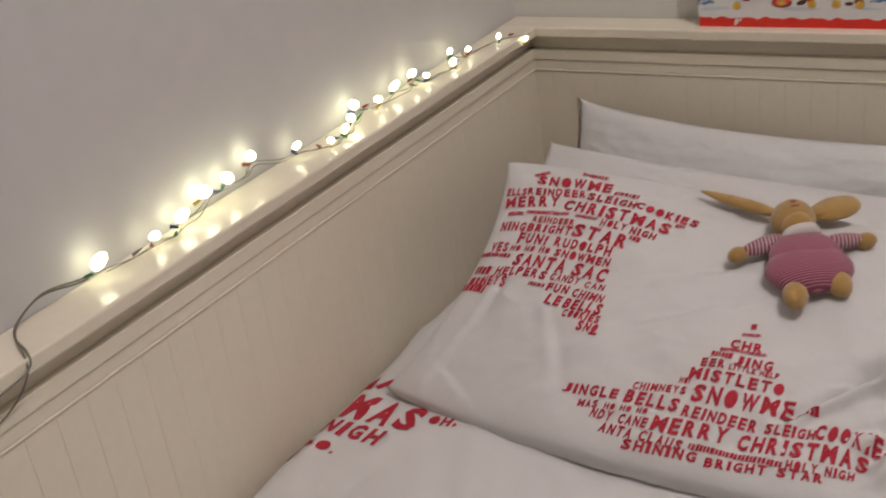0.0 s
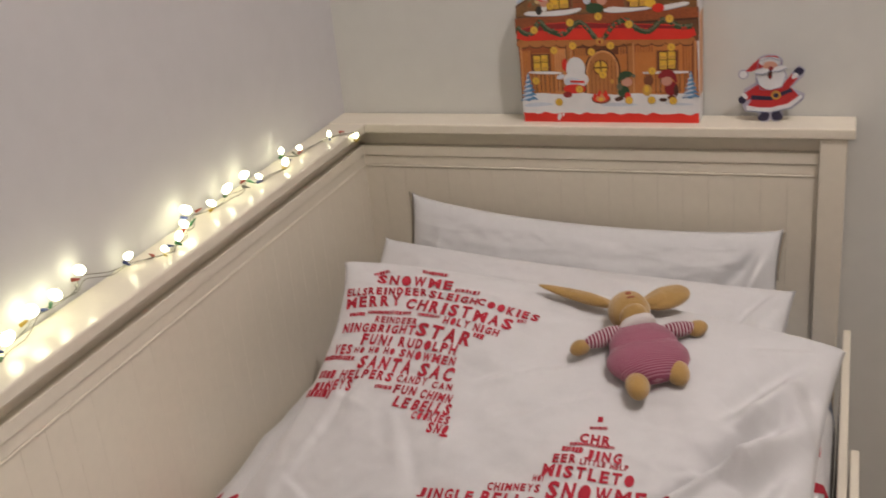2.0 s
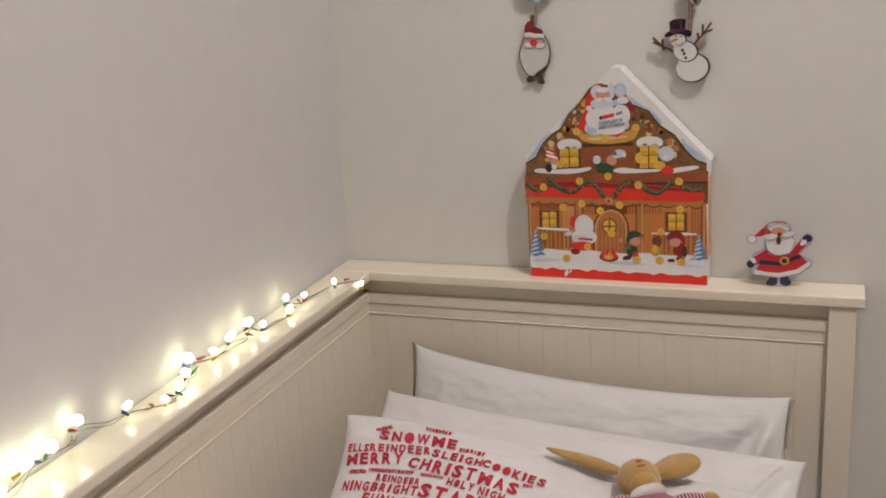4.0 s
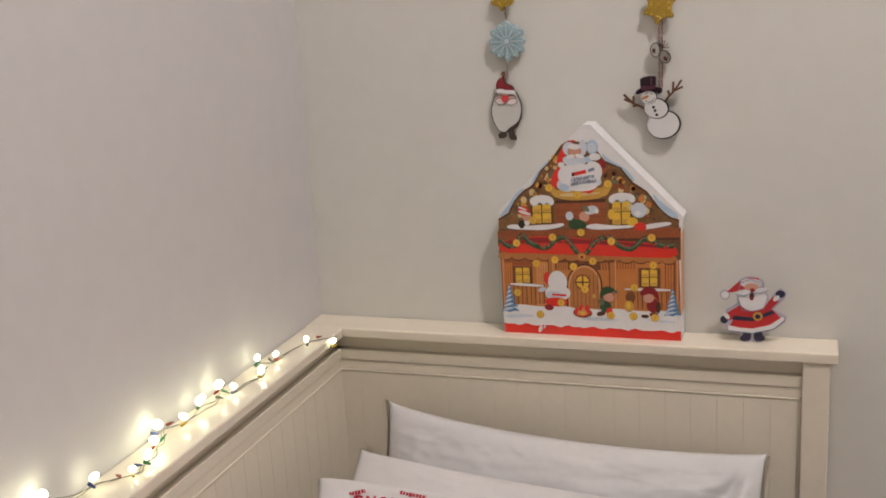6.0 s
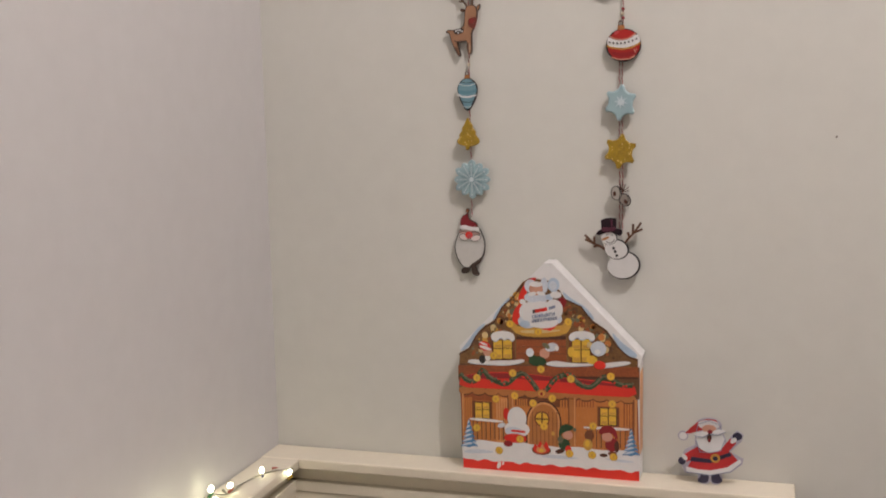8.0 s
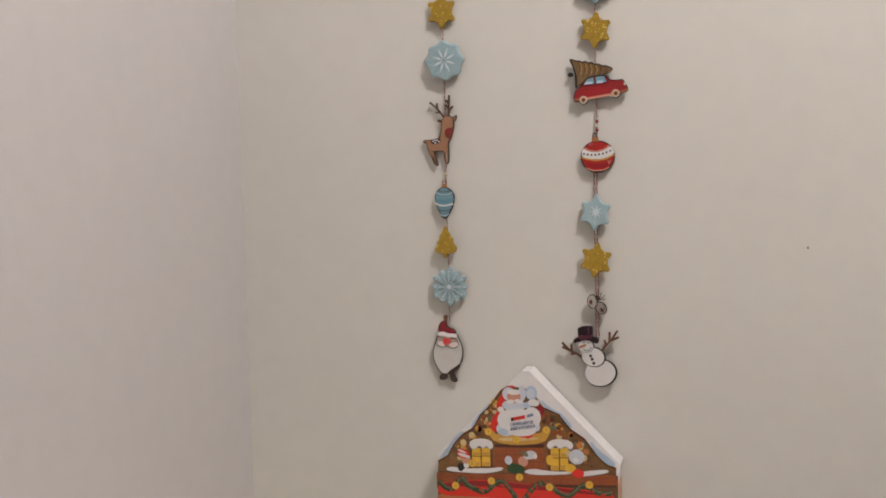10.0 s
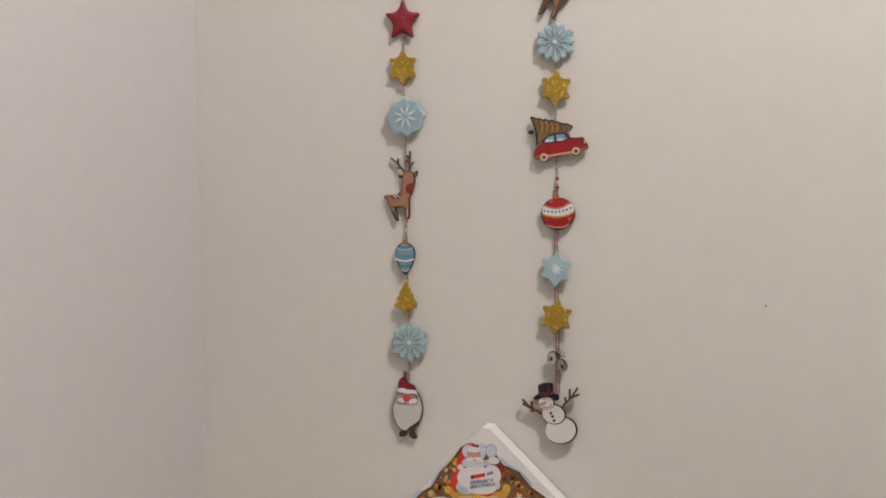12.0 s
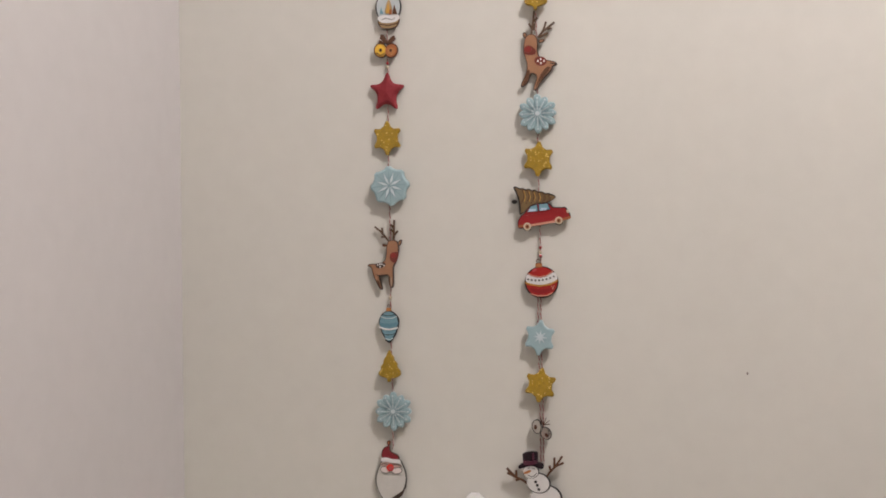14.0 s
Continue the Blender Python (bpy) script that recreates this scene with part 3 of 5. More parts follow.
part("wire", tube([(0.022, -1.072, 0.842), (0.02, -1.088, 0.843), (0.016, -1.13, 0.850), (0.013, -1.162, 0.837), (0.03, -1.181, 0.832), (0.066, -1.197, 0.8325), (0.0745, -1.207, 0.821), (0.0755, -1.245, 0.815), (0.0755, -1.31, 0.806)], 0.0011), WIRE, lights)
# second strand; its last drop onto the rail stands in for the wire's shadow
part("wire", tube([(0.024, -1.05, 0.842), (0.024, -1.085, 0.847), (0.019, -1.13, 0.853), (0.016, -1.163, 0.838), (0.033, -1.183, 0.8325), (0.064, -1.20, 0.833), (0.0745, -1.211, 0.815), (0.062, -1.235, 0.785), (0.0615, -1.30, 0.772)], 0.001), WIRE, lights)


# ---- flat cut-out drawings ----
class Cut:
    """Flat coloured pieces stacked in thin layers on an upright plane; x to the right, z up, layers towards -y."""

    def __init__(self, y, step=0.0005):
        self.bm, self.y, self.step, self.mats, self.count = bmesh.new(), y, step, [], 0

    def slot(self, mat):
        if mat not in self.mats:
            self.mats.append(mat)
        return self.mats.index(mat)

    def add(self, pts, mat, layer=0, thick=None, puff=0.0):
        self.count += 1
        lift = 4e-6 * (self.count % 24)
        yb = self.y + lift if thick else self.y - self.step * (layer - 1.35) + lift
        yf = self.y - thick - lift if thick else self.y - self.step * layer - lift
        area = sum(a[0] * b[1] - b[0] * a[1] for a, b in zip(pts, pts[1:] + pts[:1]))
        if area < 0:
            pts = pts[::-1]
        k = self.slot(mat)
        front = [self.bm.verts.new((x, yf, z)) for x, z in pts]
        back = [self.bm.verts.new((x, yb, z)) for x, z in pts]
        n = len(pts)
        faces = [self.bm.faces.new((back[i], back[(i + 1) % n], front[(i + 1) % n], front[i])) for i in range(n)]
        if puff:
            cx, cz = sum(p[0] for p in pts) / n, sum(p[1] for p in pts) / n
            c = self.bm.verts.new((cx, yf - puff, cz))
            ring = [self.bm.verts.new((cx + (x - cx) * 0.72, yf - puff * 0.62, cz + (z - cz) * 0.72)) for x, z in pts]
            for i in range(n):
                j = (i + 1) % n
                faces.append(self.bm.faces.new((front[i], front[j], ring[j], ring[i])))
                faces.append(self.bm.faces.new((ring[i], ring[j], c)))
        else:
            faces.append(self.bm.faces.new(front))
        for f in faces:
            f.material_index = k
        return self

    def line(self, pts, w, mat, layer=0, thick=None):
        for (x0, z0), (x1, z1) in zip(pts, pts[1:]):
            d = math.hypot(x1 - x0, z1 - z0) or 1
            nx, nz = -(z1 - z0) / d * w / 2, (x1 - x0) / d * w / 2
            ex, ez = (x1 - x0) / d * w * 0.25, (z1 - z0) / d * w * 0.25
            self.add([(x0 + nx - ex, z0 + nz - ez), (x0 - nx - ex, z0 - nz - ez), (x1 - nx + ex, z1 - nz + ez), (x1 + nx + ex, z1 + nz + ez)], mat, layer, thick)
        return self

    def part(self, name, parent, label="", smooth=False):
        return part(name, self.bm, self.mats, parent, label, smooth)


def oval(cx, cz, rx, rz, n=20, turn=0.0):
    c, s = math.cos(radians(turn)), math.sin(radians(turn))
    return [(cx + rx * math.cos(a) * c - rz * math.sin(a) * s, cz + rx * math.cos(a) * s + rz * math.sin(a) * c) for a in (2 * math.pi * i / n for i in range(n))]


def spiky(cx, cz, big, small, n, turn=0.0):
    return [(cx + (small if i % 2 else big) * math.sin(math.pi * i / n + radians(turn)), cz + (small if i % 2 else big) * math.cos(math.pi * i / n + radians(turn))) for i in range(2 * n)]


def gloss(name, colour, rough=0.35, vary=0.06, scale=60):
    return material(name, colour, rough, vary=vary, scale=scale)


C_RED = gloss("print_red", (0.70, 0.026, 0.014))
C_DEEP = gloss("print_deep_red", (0.27, 0.012, 0.016))
C_WHITE = gloss("print_white", (0.78, 0.77, 0.77))
C_SNOW = gloss("print_snow", (0.64, 0.69, 0.77), vary=0.12, scale=25)
C_BROWN = gloss("print_brown", (0.22, 0.065, 0.022), vary=0.2, scale=25)
C_ORANGE = gloss("print_orange", (0.60, 0.21, 0.045), vary=0.12, scale=60)
C_ORANGE2 = gloss("print_light_orange", (0.72, 0.33, 0.12), vary=0.12, scale=60)
C_TANDOOR = gloss("print_door", (0.50, 0.19, 0.05), vary=0.14, scale=60)
C_DARK = gloss("print_dark_brown", (0.075, 0.022, 0.010))
C_OLIVE = gloss("print_olive", (0.30, 0.14, 0.045), vary=0.35, scale=50)
C_GOLD = gloss("print_gold", (0.66, 0.36, 0.06), vary=0.15)
C_YELLOW = gloss("print_yellow", (0.85, 0.52, 0.05), vary=0.15)
C_GREEN = gloss("print_green", (0.03, 0.085, 0.03), vary=0.25)
C_BLUE = gloss("print_blue", (0.11, 0.28, 0.52), vary=0.2)
C_NAVY = gloss("print_navy", (0.022, 0.018, 0.05))
C_SKIN = gloss("print_skin", (0.62, 0.31, 0.22))
C_TEXT = gloss("print_grey_blue", (0.20, 0.24, 0.36))
C_BLACK = gloss("print_black", (0.015, 0.012, 0.012))
C_WOOD = gloss("print_wood_brown", (0.46, 0.19, 0.06), vary=0.15)
C_TWIG = gloss("print_twig", (0.11, 0.045, 0.02))
TEAL = gloss("teal_paint", (0.17, 0.33, 0.40), 0.3)
ICE = gloss("pale_blue_resin", (0.34, 0.48, 0.52), 0.4, vary=0.07)
ICE_LINE = gloss("white_glitter", (0.62, 0.71, 0.74), 0.35)
FELT_RED = gloss("dark_red_felt", (0.22, 0.010, 0.018), 0.75)
GREY_BELL = gloss("grey_wood", (0.30, 0.26, 0.23), 0.5)
CORD = gloss("white_yarn", (0.62, 0.54, 0.50), 0.9, vary=0.2, scale=300)
GLITTER = material("gold_glitter", (0.50, 0.31, 0.012), 0.35, metal=0.25, vary=0.25, scale=160, bump=1.0, bump_scale=900, second=(0.24, 0.15, 0.012))

C_DEER = gloss("deer_tan", (0.36, 0.185, 0.10), vary=0.15)
C_MUZZLE = gloss("muzzle_red", (0.24, 0.022, 0.018))
C_MUZZLE2 = gloss("muzzle_brown_red", (0.16, 0.028, 0.018))
C_ANTLER = gloss("antler_brown", (0.10, 0.055, 0.03))
C_IVORY = gloss("ivory_paint", (0.60, 0.585, 0.555), 0.5)
C_CHALK = gloss("chalk_white_paint", (0.70, 0.69, 0.68), 0.45)
C_COAT = gloss("card_red", (0.50, 0.020, 0.022))
C_PALE = gloss("deer_pale_leg", (0.44, 0.30, 0.20))
C_RED2 = gloss("bauble_red", (0.40, 0.016, 0.013))
C_CAR = gloss("car_red", (0.29, 0.011, 0.015))
C_GREY = gloss("print_grey", (0.25, 0.22, 0.2))
C_LINE = gloss("drawn_grey_line", (0.10, 0.10, 0.09))
C_BOOT = gloss("dark_boot", (0.045, 0.026, 0.02))
C_OLIVE2 = gloss("painted_fir", (0.22, 0.14, 0.06), vary=0.2)
C_CREAM = gloss("cream_paint", (0.62, 0.54, 0.40))
C_COPPER = gloss("copper_paint", (0.36, 0.12, 0.04))
C_WOOD2 = gloss("tan_paint", (0.42, 0.29, 0.14))
C_ROSY = gloss("pale_rose_paint", (0.60, 0.40, 0.36))
C_ROSY2 = gloss("white_rose_paint", (0.76, 0.66, 0.64))
C_ROSE = gloss("rose_paint", (0.52, 0.07, 0.08))
C_HAT = gloss("hat_black", (0.020, 0.010, 0.016), 0.25)
C_BAND = gloss("hat_burgundy", (0.085, 0.014, 0.035), 0.3)
C_UMBER = gloss("print_umber", (0.17, 0.075, 0.030), vary=0.25)
C_RUST = gloss("print_rust", (0.38, 0.095, 0.026), vary=0.25, scale=30)
C_SAGE = gloss("print_sage", (0.19, 0.19, 0.11), vary=0.25)
C_CREAMY = gloss("print_cream", (0.66, 0.50, 0.24))
C_ICEBLUE = gloss("print_ice_blue", (0.48, 0.60, 0.74), vary=0.12)
TEAL_DEEP = gloss("deep_teal_paint", (0.12, 0.27, 0.34), 0.3)
GLASSY = gloss("globe_pale_blue", (0.52, 0.58, 0.60), 0.25)
GREY_PALE = gloss("pale_grey_wood", (0.42, 0.39, 0.35), 0.5)
ICE_DARK = gloss("pale_blue_hollow", (0.24, 0.36, 0.40), 0.45)
CORD_RED = gloss("red_yarn", (0.40, 0.12, 0.11), 0.9, vary=0.2, scale=300)

def add_flecks(m, colour, scale, share):
    """Scatters small bright metallic flecks over a material."""
    nt = m.node_tree
    b = nt.nodes["Principled BSDF"]
    co, vor, sep, cut, mix = (nt.nodes.new(n) for n in ("ShaderNodeTexCoord", "ShaderNodeTexVoronoi", "ShaderNodeSeparateColor", "ShaderNodeMath", "ShaderNodeMix"))
    vor.inputs["Scale"].default_value = scale
    cut.operation, mix.data_type = "GREATER_THAN", "RGBA"
    cut.inputs[1].default_value = 1 - share
    old = b.inputs["Base Color"].links[0].from_socket
    nt.links.new(co.outputs["Object"], vor.inputs["Vector"])
    nt.links.new(vor.outputs["Color"], sep.inputs["Color"])
    nt.links.new(sep.outputs["Red"], cut.inputs[0])
    nt.links.new(cut.outputs[0], mix.inputs["Factor"])
    nt.links.new(old, mix.inputs["A"])
    mix.inputs["B"].default_value = (*colour, 1)
    nt.links.new(mix.outputs["Result"], b.inputs["Base Color"])


add_flecks(GLITTER, (0.80, 0.58, 0.16), 560, 0.05)

# ---- advent calendar ----
calendar = thing("advent_calendar", "house-shaped card advent calendar printed with a snowy wooden house", "advent calendar")
FRONT = -0.046


def g(a, b):
    """The card's drawing grid to metres: x along the front, z above the ledge."""
    return 0.355 + (a - 103) / 525 * 0.287, 0.831 + (655 + (a - 103) * 0.0705 - b) / 1800


def up(*ab):
    """Points of the gable's drawing."""
    return [g(63.9 + 0.5667 * a, 0.5 + 0.5667 * b) for a, b in zip(ab[::2], ab[1::2])]


def lo(*ab):
    """Points of the ground floor's drawing."""
    return [g(63.9 + 0.5724 * a, 306.5 + 0.5724 * b) for a, b in zip(ab[::2], ab[1::2])]


def up_oval(a, b, ra, rb, turn=0.0, n=18):
    (x, z), = up(a, b)
    return oval(x, z, ra * 0.000312, rb * 0.000315, n, turn)


def lo_oval(a, b, ra, rb, turn=0.0, n=18):
    (x, z), = lo(a, b)
    return oval(x, z, ra * 0.000314, rb * 0.000318, n, turn)


def soft(pts, n=2):
    """Rounds the corners of an outline."""
    for _ in range(n):
        out = []
        for (ax, az), (bx, bz) in zip(pts, pts[1:] + pts[:1]):
            out += [(ax * 0.75 + bx * 0.25, az * 0.75 + bz * 0.25), (ax * 0.25 + bx * 0.75, az * 0.25 + bz * 0.75)]
        pts = out
    return pts


def card_print(name, shapes, label="", owner=None):
    """One printed part of the card front: outlines, each with a colour and a layer."""
    c = Cut(FRONT, 0.00016)
    for pts, mat, layer in shapes:
        c.add(pts, mat, layer)
    return c.part(name, owner or calendar, label)


house = Cut(-0.003)
house.add([(0.355, 0.831), (0.642, 0.831), (0.642, 1.016), (0.6455, 1.030), (0.505, 1.173), (0.492, 1.173), (0.352, 1.034), (0.355, 1.02)], C_WHITE, thick=0.043)
house.part("box", calendar, "white card box with a gabled roof")
part("side_print", box(0.6421, 0.6424, -0.0455, -0.006, 0.872, 1.004), C_ORANGE2, calendar, "orange printed side of the card box")

# gable: dark timber with soft lights, blue-white snow along the verge
rng = random.Random(11)
lights_print = []
for i in range(150):
    k = rng.random()
    if i % 2:
        a, b = 120 + k * 270 + rng.uniform(-8, 50), 500 - k * 290 + rng.uniform(8, 75)
    else:
        a, b = 900 - k * 290 - rng.uniform(-8, 50), 530 - k * 260 + rng.uniform(8, 75)
    r = rng.choice((6, 8, 11, 14, 17))
    lights_print.append((up_oval(a, b, r, r, n=10), rng.choice([C_GOLD, C_UMBER, C_SAGE, C_RUST, C_ORANGE, C_SAGE, C_UMBER, C_RUST, C_CREAMY]), 2 + i % 2))
card_print("gable", [(up(60, 545, 110, 520, 150, 450, 200, 405, 240, 385, 285, 310, 350, 255, 400, 190, 440, 170, 560, 195, 620, 285, 700, 320, 760, 400, 830, 450, 880, 520, 940, 580, 985, 600, 985, 690, 50, 690), C_OLIVE, 1)] + lights_print,
           "gable with printed bokeh lights")
for pts in (up(52, 545, 100, 495, 150, 425, 195, 392, 200, 405, 150, 450, 112, 518), up(240, 372, 275, 315, 340, 255, 352, 258, 290, 312, 246, 386),
            up(600, 238, 655, 290, 720, 325, 770, 390, 760, 402, 700, 322, 622, 286), up(850, 452, 900, 512, 985, 575, 975, 596, 935, 582, 876, 522)):
    card_print("snow_shade", [(soft(pts), C_ICEBLUE, 3)], "pale blue printed shade on snow")
for pts in (up(58, 552, 112, 526, 152, 456, 206, 410, 246, 392, 292, 314, 356, 260, 404, 200), up(622, 290, 700, 326, 756, 404, 826, 456, 876, 526, 936, 586, 984, 606)):
    c = Cut(FRONT, 0.00016)
    c.line(pts, 0.0018, C_DARK, 4)
    c.part("verge_line", calendar)
card_print("wall_panel", [(up(365, 468, 622, 474, 626, 606, 362, 596), C_RUST, 4), (up(365, 468, 622, 474, 622, 492, 365, 484), C_DARK, 5), (up(372, 520, 620, 526, 620, 530, 372, 524), C_BROWN, 5), (up(372, 556, 620, 562, 620, 566, 372, 560), C_BROWN, 5)], "reddish brown printed timber wall")
card_print("beam", [(up(50, 610, 985, 640, 985, 690, 50, 690), C_RUST, 4), (up(50, 664, 985, 690, 985, 700, 50, 676), C_DARK, 4)], "printed brown timber beam")
card_print("porch_wall", [(lo(56, 60, 984, 100, 984, 262, 52, 200), C_UMBER, 2), (lo(56, 84, 984, 124, 984, 150, 56, 108), C_RUST, 3)], "dark printed timber behind the garland")
card_print("ribbon", [(soft(up(318, 385, 345, 385, 380, 425, 600, 425, 625, 390, 655, 390, 655, 420, 620, 470, 480, 478, 370, 460, 335, 420), 1), C_GOLD, 6), (soft(up(385, 436, 595, 438, 590, 448, 480, 456, 390, 450), 1), C_CREAMY, 7)], "printed golden ribbon")
for pts in (soft(up(98, 590, 130, 578, 200, 592, 270, 590, 340, 592, 402, 586, 408, 598, 370, 610, 300, 617, 200, 610, 120, 602), 1),
            soft(up(508, 612, 560, 596, 620, 608, 700, 616, 760, 614, 762, 627, 650, 630, 560, 628), 1), soft(up(785, 622, 860, 612, 940, 608, 952, 622, 880, 634, 800, 642), 1)):
    card_print("balcony_snow", [(pts, C_WHITE, 7), ([(x, z - 0.0008) for x, z in pts], C_ICEBLUE, 6)], "printed snow on a balcony")

# the large red and white shape with its cloud label
card_print("red_cap", [(soft(up(396, 225, 420, 185, 455, 168, 480, 175, 430, 205, 418, 270, 395, 290, 372, 275)), C_RED, 5)], "red printed cap")
card_print("red_sleeve", [(soft(up(345, 345, 385, 292, 405, 330, 392, 405, 345, 405)), C_RED, 5)], "red printed sleeve")
card_print("red_sleeve", [(soft(up(580, 285, 606, 272, 632, 296, 615, 330, 590, 330)), C_DEEP, 5)], "red printed sleeve")
card_print("white_tuft", [(up_oval(442, 212, 32, 34), C_SNOW, 6), (up_oval(400, 290, 16, 14), C_WHITE, 6), (up_oval(470, 272, 62, 30), C_SNOW, 6), (up_oval(512, 212, 20, 40), C_SNOW, 6), (up_oval(470, 228, 36, 32), C_SKIN, 7), (up_oval(470, 204, 34, 14), C_WHITE, 8), (up_oval(450, 252, 22, 10, 12), C_WHITE, 8), (up_oval(495, 252, 22, 10, -12), C_WHITE, 8)], "white and pink rounded print")
card_print("pale_shape", [(up_oval(560, 212, 30, 36), C_ICEBLUE, 6), (up_oval(558, 215, 20, 24), C_SNOW, 7), (up_oval(572, 262, 30, 18), C_WHITE, 8), (up_oval(540, 272, 20, 16), C_ICEBLUE, 7)], "pale blue rounded print")
card_print("cloud_label", [(up_oval(440, 345, 58, 52), C_WHITE, 9), (up_oval(500, 345, 92, 54), C_WHITE, 10), (up_oval(562, 335, 46, 52), C_WHITE, 9), (up_oval(425, 392, 50, 36), C_SNOW, 8), (up_oval(500, 396, 84, 34), C_WHITE, 9), (up_oval(412, 405, 26, 18), C_ICEBLUE, 9), (up_oval(585, 385, 18, 22), C_SNOW, 8)], "white cloud label")
card_print("red_bar", [(up(452, 334, 526, 322, 528, 340, 454, 352), C_RED, 11), (up(452, 334, 464, 332, 466, 350, 454, 352), C_BLACK, 12)], "red and black bar on the label")
card_print("grey_bar", [(up(536, 322, 568, 314, 570, 328, 538, 336), C_TEXT, 11)], "small grey bar on the label")
card_print("red_tip", [(soft(up(495, 424, 520, 408, 545, 414, 560, 400, 592, 404, 545, 448, 522, 436, 508, 440), 1), C_RED, 8)], "red printed tip")


def small_words(text, a, b, a2, b2, h, mat, parent):
    vs, fs = word_mesh(text, 0.18)
    (x0, z0), (x1, z1) = g(a, b), g(a2, b2)
    bm = bmesh.new()
    out = [bm.verts.new((x0 + (x1 - x0) * x, FRONT - 0.0024, z0 + (z1 - z0) * x + (y - 0.5) * h)) for x, y in vs]
    for f in fs:
        bm.faces.new([out[i] for i in f])
    return part("lettering", bm, mat, parent)


small_words("Calendario", 318, 209, 386, 203, 0.0056, C_TEXT, calendar)
small_words("dell'Avvento", 318, 222, 392, 215, 0.0056, C_TEXT, calendar)


def card_window(name, a0, b0, a1, b1, fall, draw, snow=None):
    """A lit printed window: frame, panes, glazing bars, a dark head and snow on top."""
    w, h, m = a1 - a0, b1 - b0, (a0 + a1) / 2
    q = b0 + h * 0.45
    owner = card_print(name, [(draw(a0 - 16, b0 - 10, a1 + 16, b0 - 10 + fall, a1 + 16, b1 + 6 + fall, a0 - 16, b1 + 6), C_BROWN, 4), (draw(a0 - 5, b0 - 4, a1 + 5, b0 - 4 + fall, a1 + 5, b1 + 4 + fall, a0 - 5, b1 + 4), C_DARK, 5)], "printed window with brown shutters")
    for p0, p1 in ((a0, m - 3), (m + 3, a1)):
        for r0, r1 in ((b0, q - 2), (q + 2, b1)):
            card_print("pane", [(draw(p0, r0, p1, r0 + fall / 2, p1, r1 + fall / 2, p0, r1), C_YELLOW, 6), (draw(p0 + 4, r1 - (r1 - r0) * 0.4, p1 - 4, r1 - (r1 - r0) * 0.4, p1 - 4, r1 - 3, p0 + 4, r1 - 3), C_GOLD, 7)], "yellow printed pane", owner)
    if snow:
        card_print("snow_cap", [(soft(snow, 1), C_WHITE, 8), ([(x, z - 0.0014) for x, z in soft(snow, 1)], C_ICEBLUE, 7)], "printed snow over the window", owner)


card_window("window", 243, 484, 340, 580, 4, up, up(228, 458, 250, 440, 300, 435, 345, 448, 360, 476, 342, 494, 322, 472, 302, 486, 282, 468, 262, 490, 238, 484))
card_window("window", 655, 492, 745, 608, 4, up, up(634, 482, 650, 456, 700, 447, 760, 460, 774, 490, 752, 504, 735, 482, 702, 498, 680, 476, 655, 500))

# ground floor: timber front, posts, awning, door
card_print("facade", [(lo(58, 205, 975, 262, 985, 545, 66, 490), C_ORANGE, 1), (lo(60, 205, 128, 210, 128, 470, 64, 466), C_RUST, 2), (lo(128, 208, 245, 214, 245, 262, 128, 256), C_RUST, 2), (lo(905, 258, 975, 262, 982, 470, 905, 466), C_RUST, 2), (lo(665, 246, 756, 252, 756, 300, 665, 296), C_RUST, 2), (lo(350, 232, 625, 246, 625, 300, 350, 286), C_BROWN, 2)], "printed wooden house front")
for a in [250 + 13 * i for i in range(5)] + [358 + 12 * i for i in range(5)] + [585 + 14 * i for i in range(3)] + [672 + 14 * i for i in range(6)] + [76 + 12 * i for i in range(4)] + [912 + 13 * i for i in range(5)]:
    card_print("plank", [(lo(a, 236 + a * 0.04, a + 8, 236 + a * 0.04, a + 8, 480 + a * 0.04, a, 480 + a * 0.04), C_ORANGE2 if 240 < a < 320 else C_ORANGE, 3)])
for a, w in ((310, 34), (626, 40), (952, 22), (62, 16)):
    card_print("porch_post", [(lo(a, 215 + a * 0.05, a + w, 216 + a * 0.05, a + w, 490 + a * 0.04, a, 490 + a * 0.04), C_TANDOOR, 4), (lo(a, 215 + a * 0.05, a + 6, 215 + a * 0.05, a + 6, 490 + a * 0.04, a, 490 + a * 0.04), C_BROWN, 5), (lo(a + w - 10, 216 + a * 0.05, a + w - 4, 216 + a * 0.05, a + w - 4, 490 + a * 0.04, a + w - 10, 490 + a * 0.04), C_ORANGE2, 5)])
card_window("window", 138, 268, 213, 348, 6, lo)
card_window("window", 790, 304, 868, 388, 6, lo)
for a0, a1, b, drop in ((108, 285, 352, 16), (705, 935, 400, 12)):
    fence = card_print("fence", [(soft(lo(a0, b - 6, a1, b - 6 + drop, a1, b + 8 + drop, a0, b + 7), 1), C_WHITE, 8)], "printed snowy fence")
    n = int((a1 - a0) / 22)
    for i in range(n):
        x = a0 + 6 + (a1 - a0 - 14) * i / (n - 1)
        card_print("slat", [(lo(x, b + 8, x + 9, b + 10, x + 9, b + 98 + drop, x, b + 98 + drop), C_TANDOOR if i % 2 else C_ORANGE, 7), (lo(x + 9, b + 10, x + 13, b + 10, x + 13, b + 96 + drop, x + 9, b + 96 + drop), C_DARK, 6)], "", fence)


def arch(a0, a1, top, bottom, n=14):
    m, r, h = (a0 + a1) / 2, (a1 - a0) / 2, (a1 - a0) * 0.62
    flat = [a0, bottom]
    for i in range(n + 1):
        t = math.pi * (1 - i / n)
        flat += [m + r * math.cos(t), top + h - h * math.sin(t)]
    return lo(*flat, a1, bottom + 6)


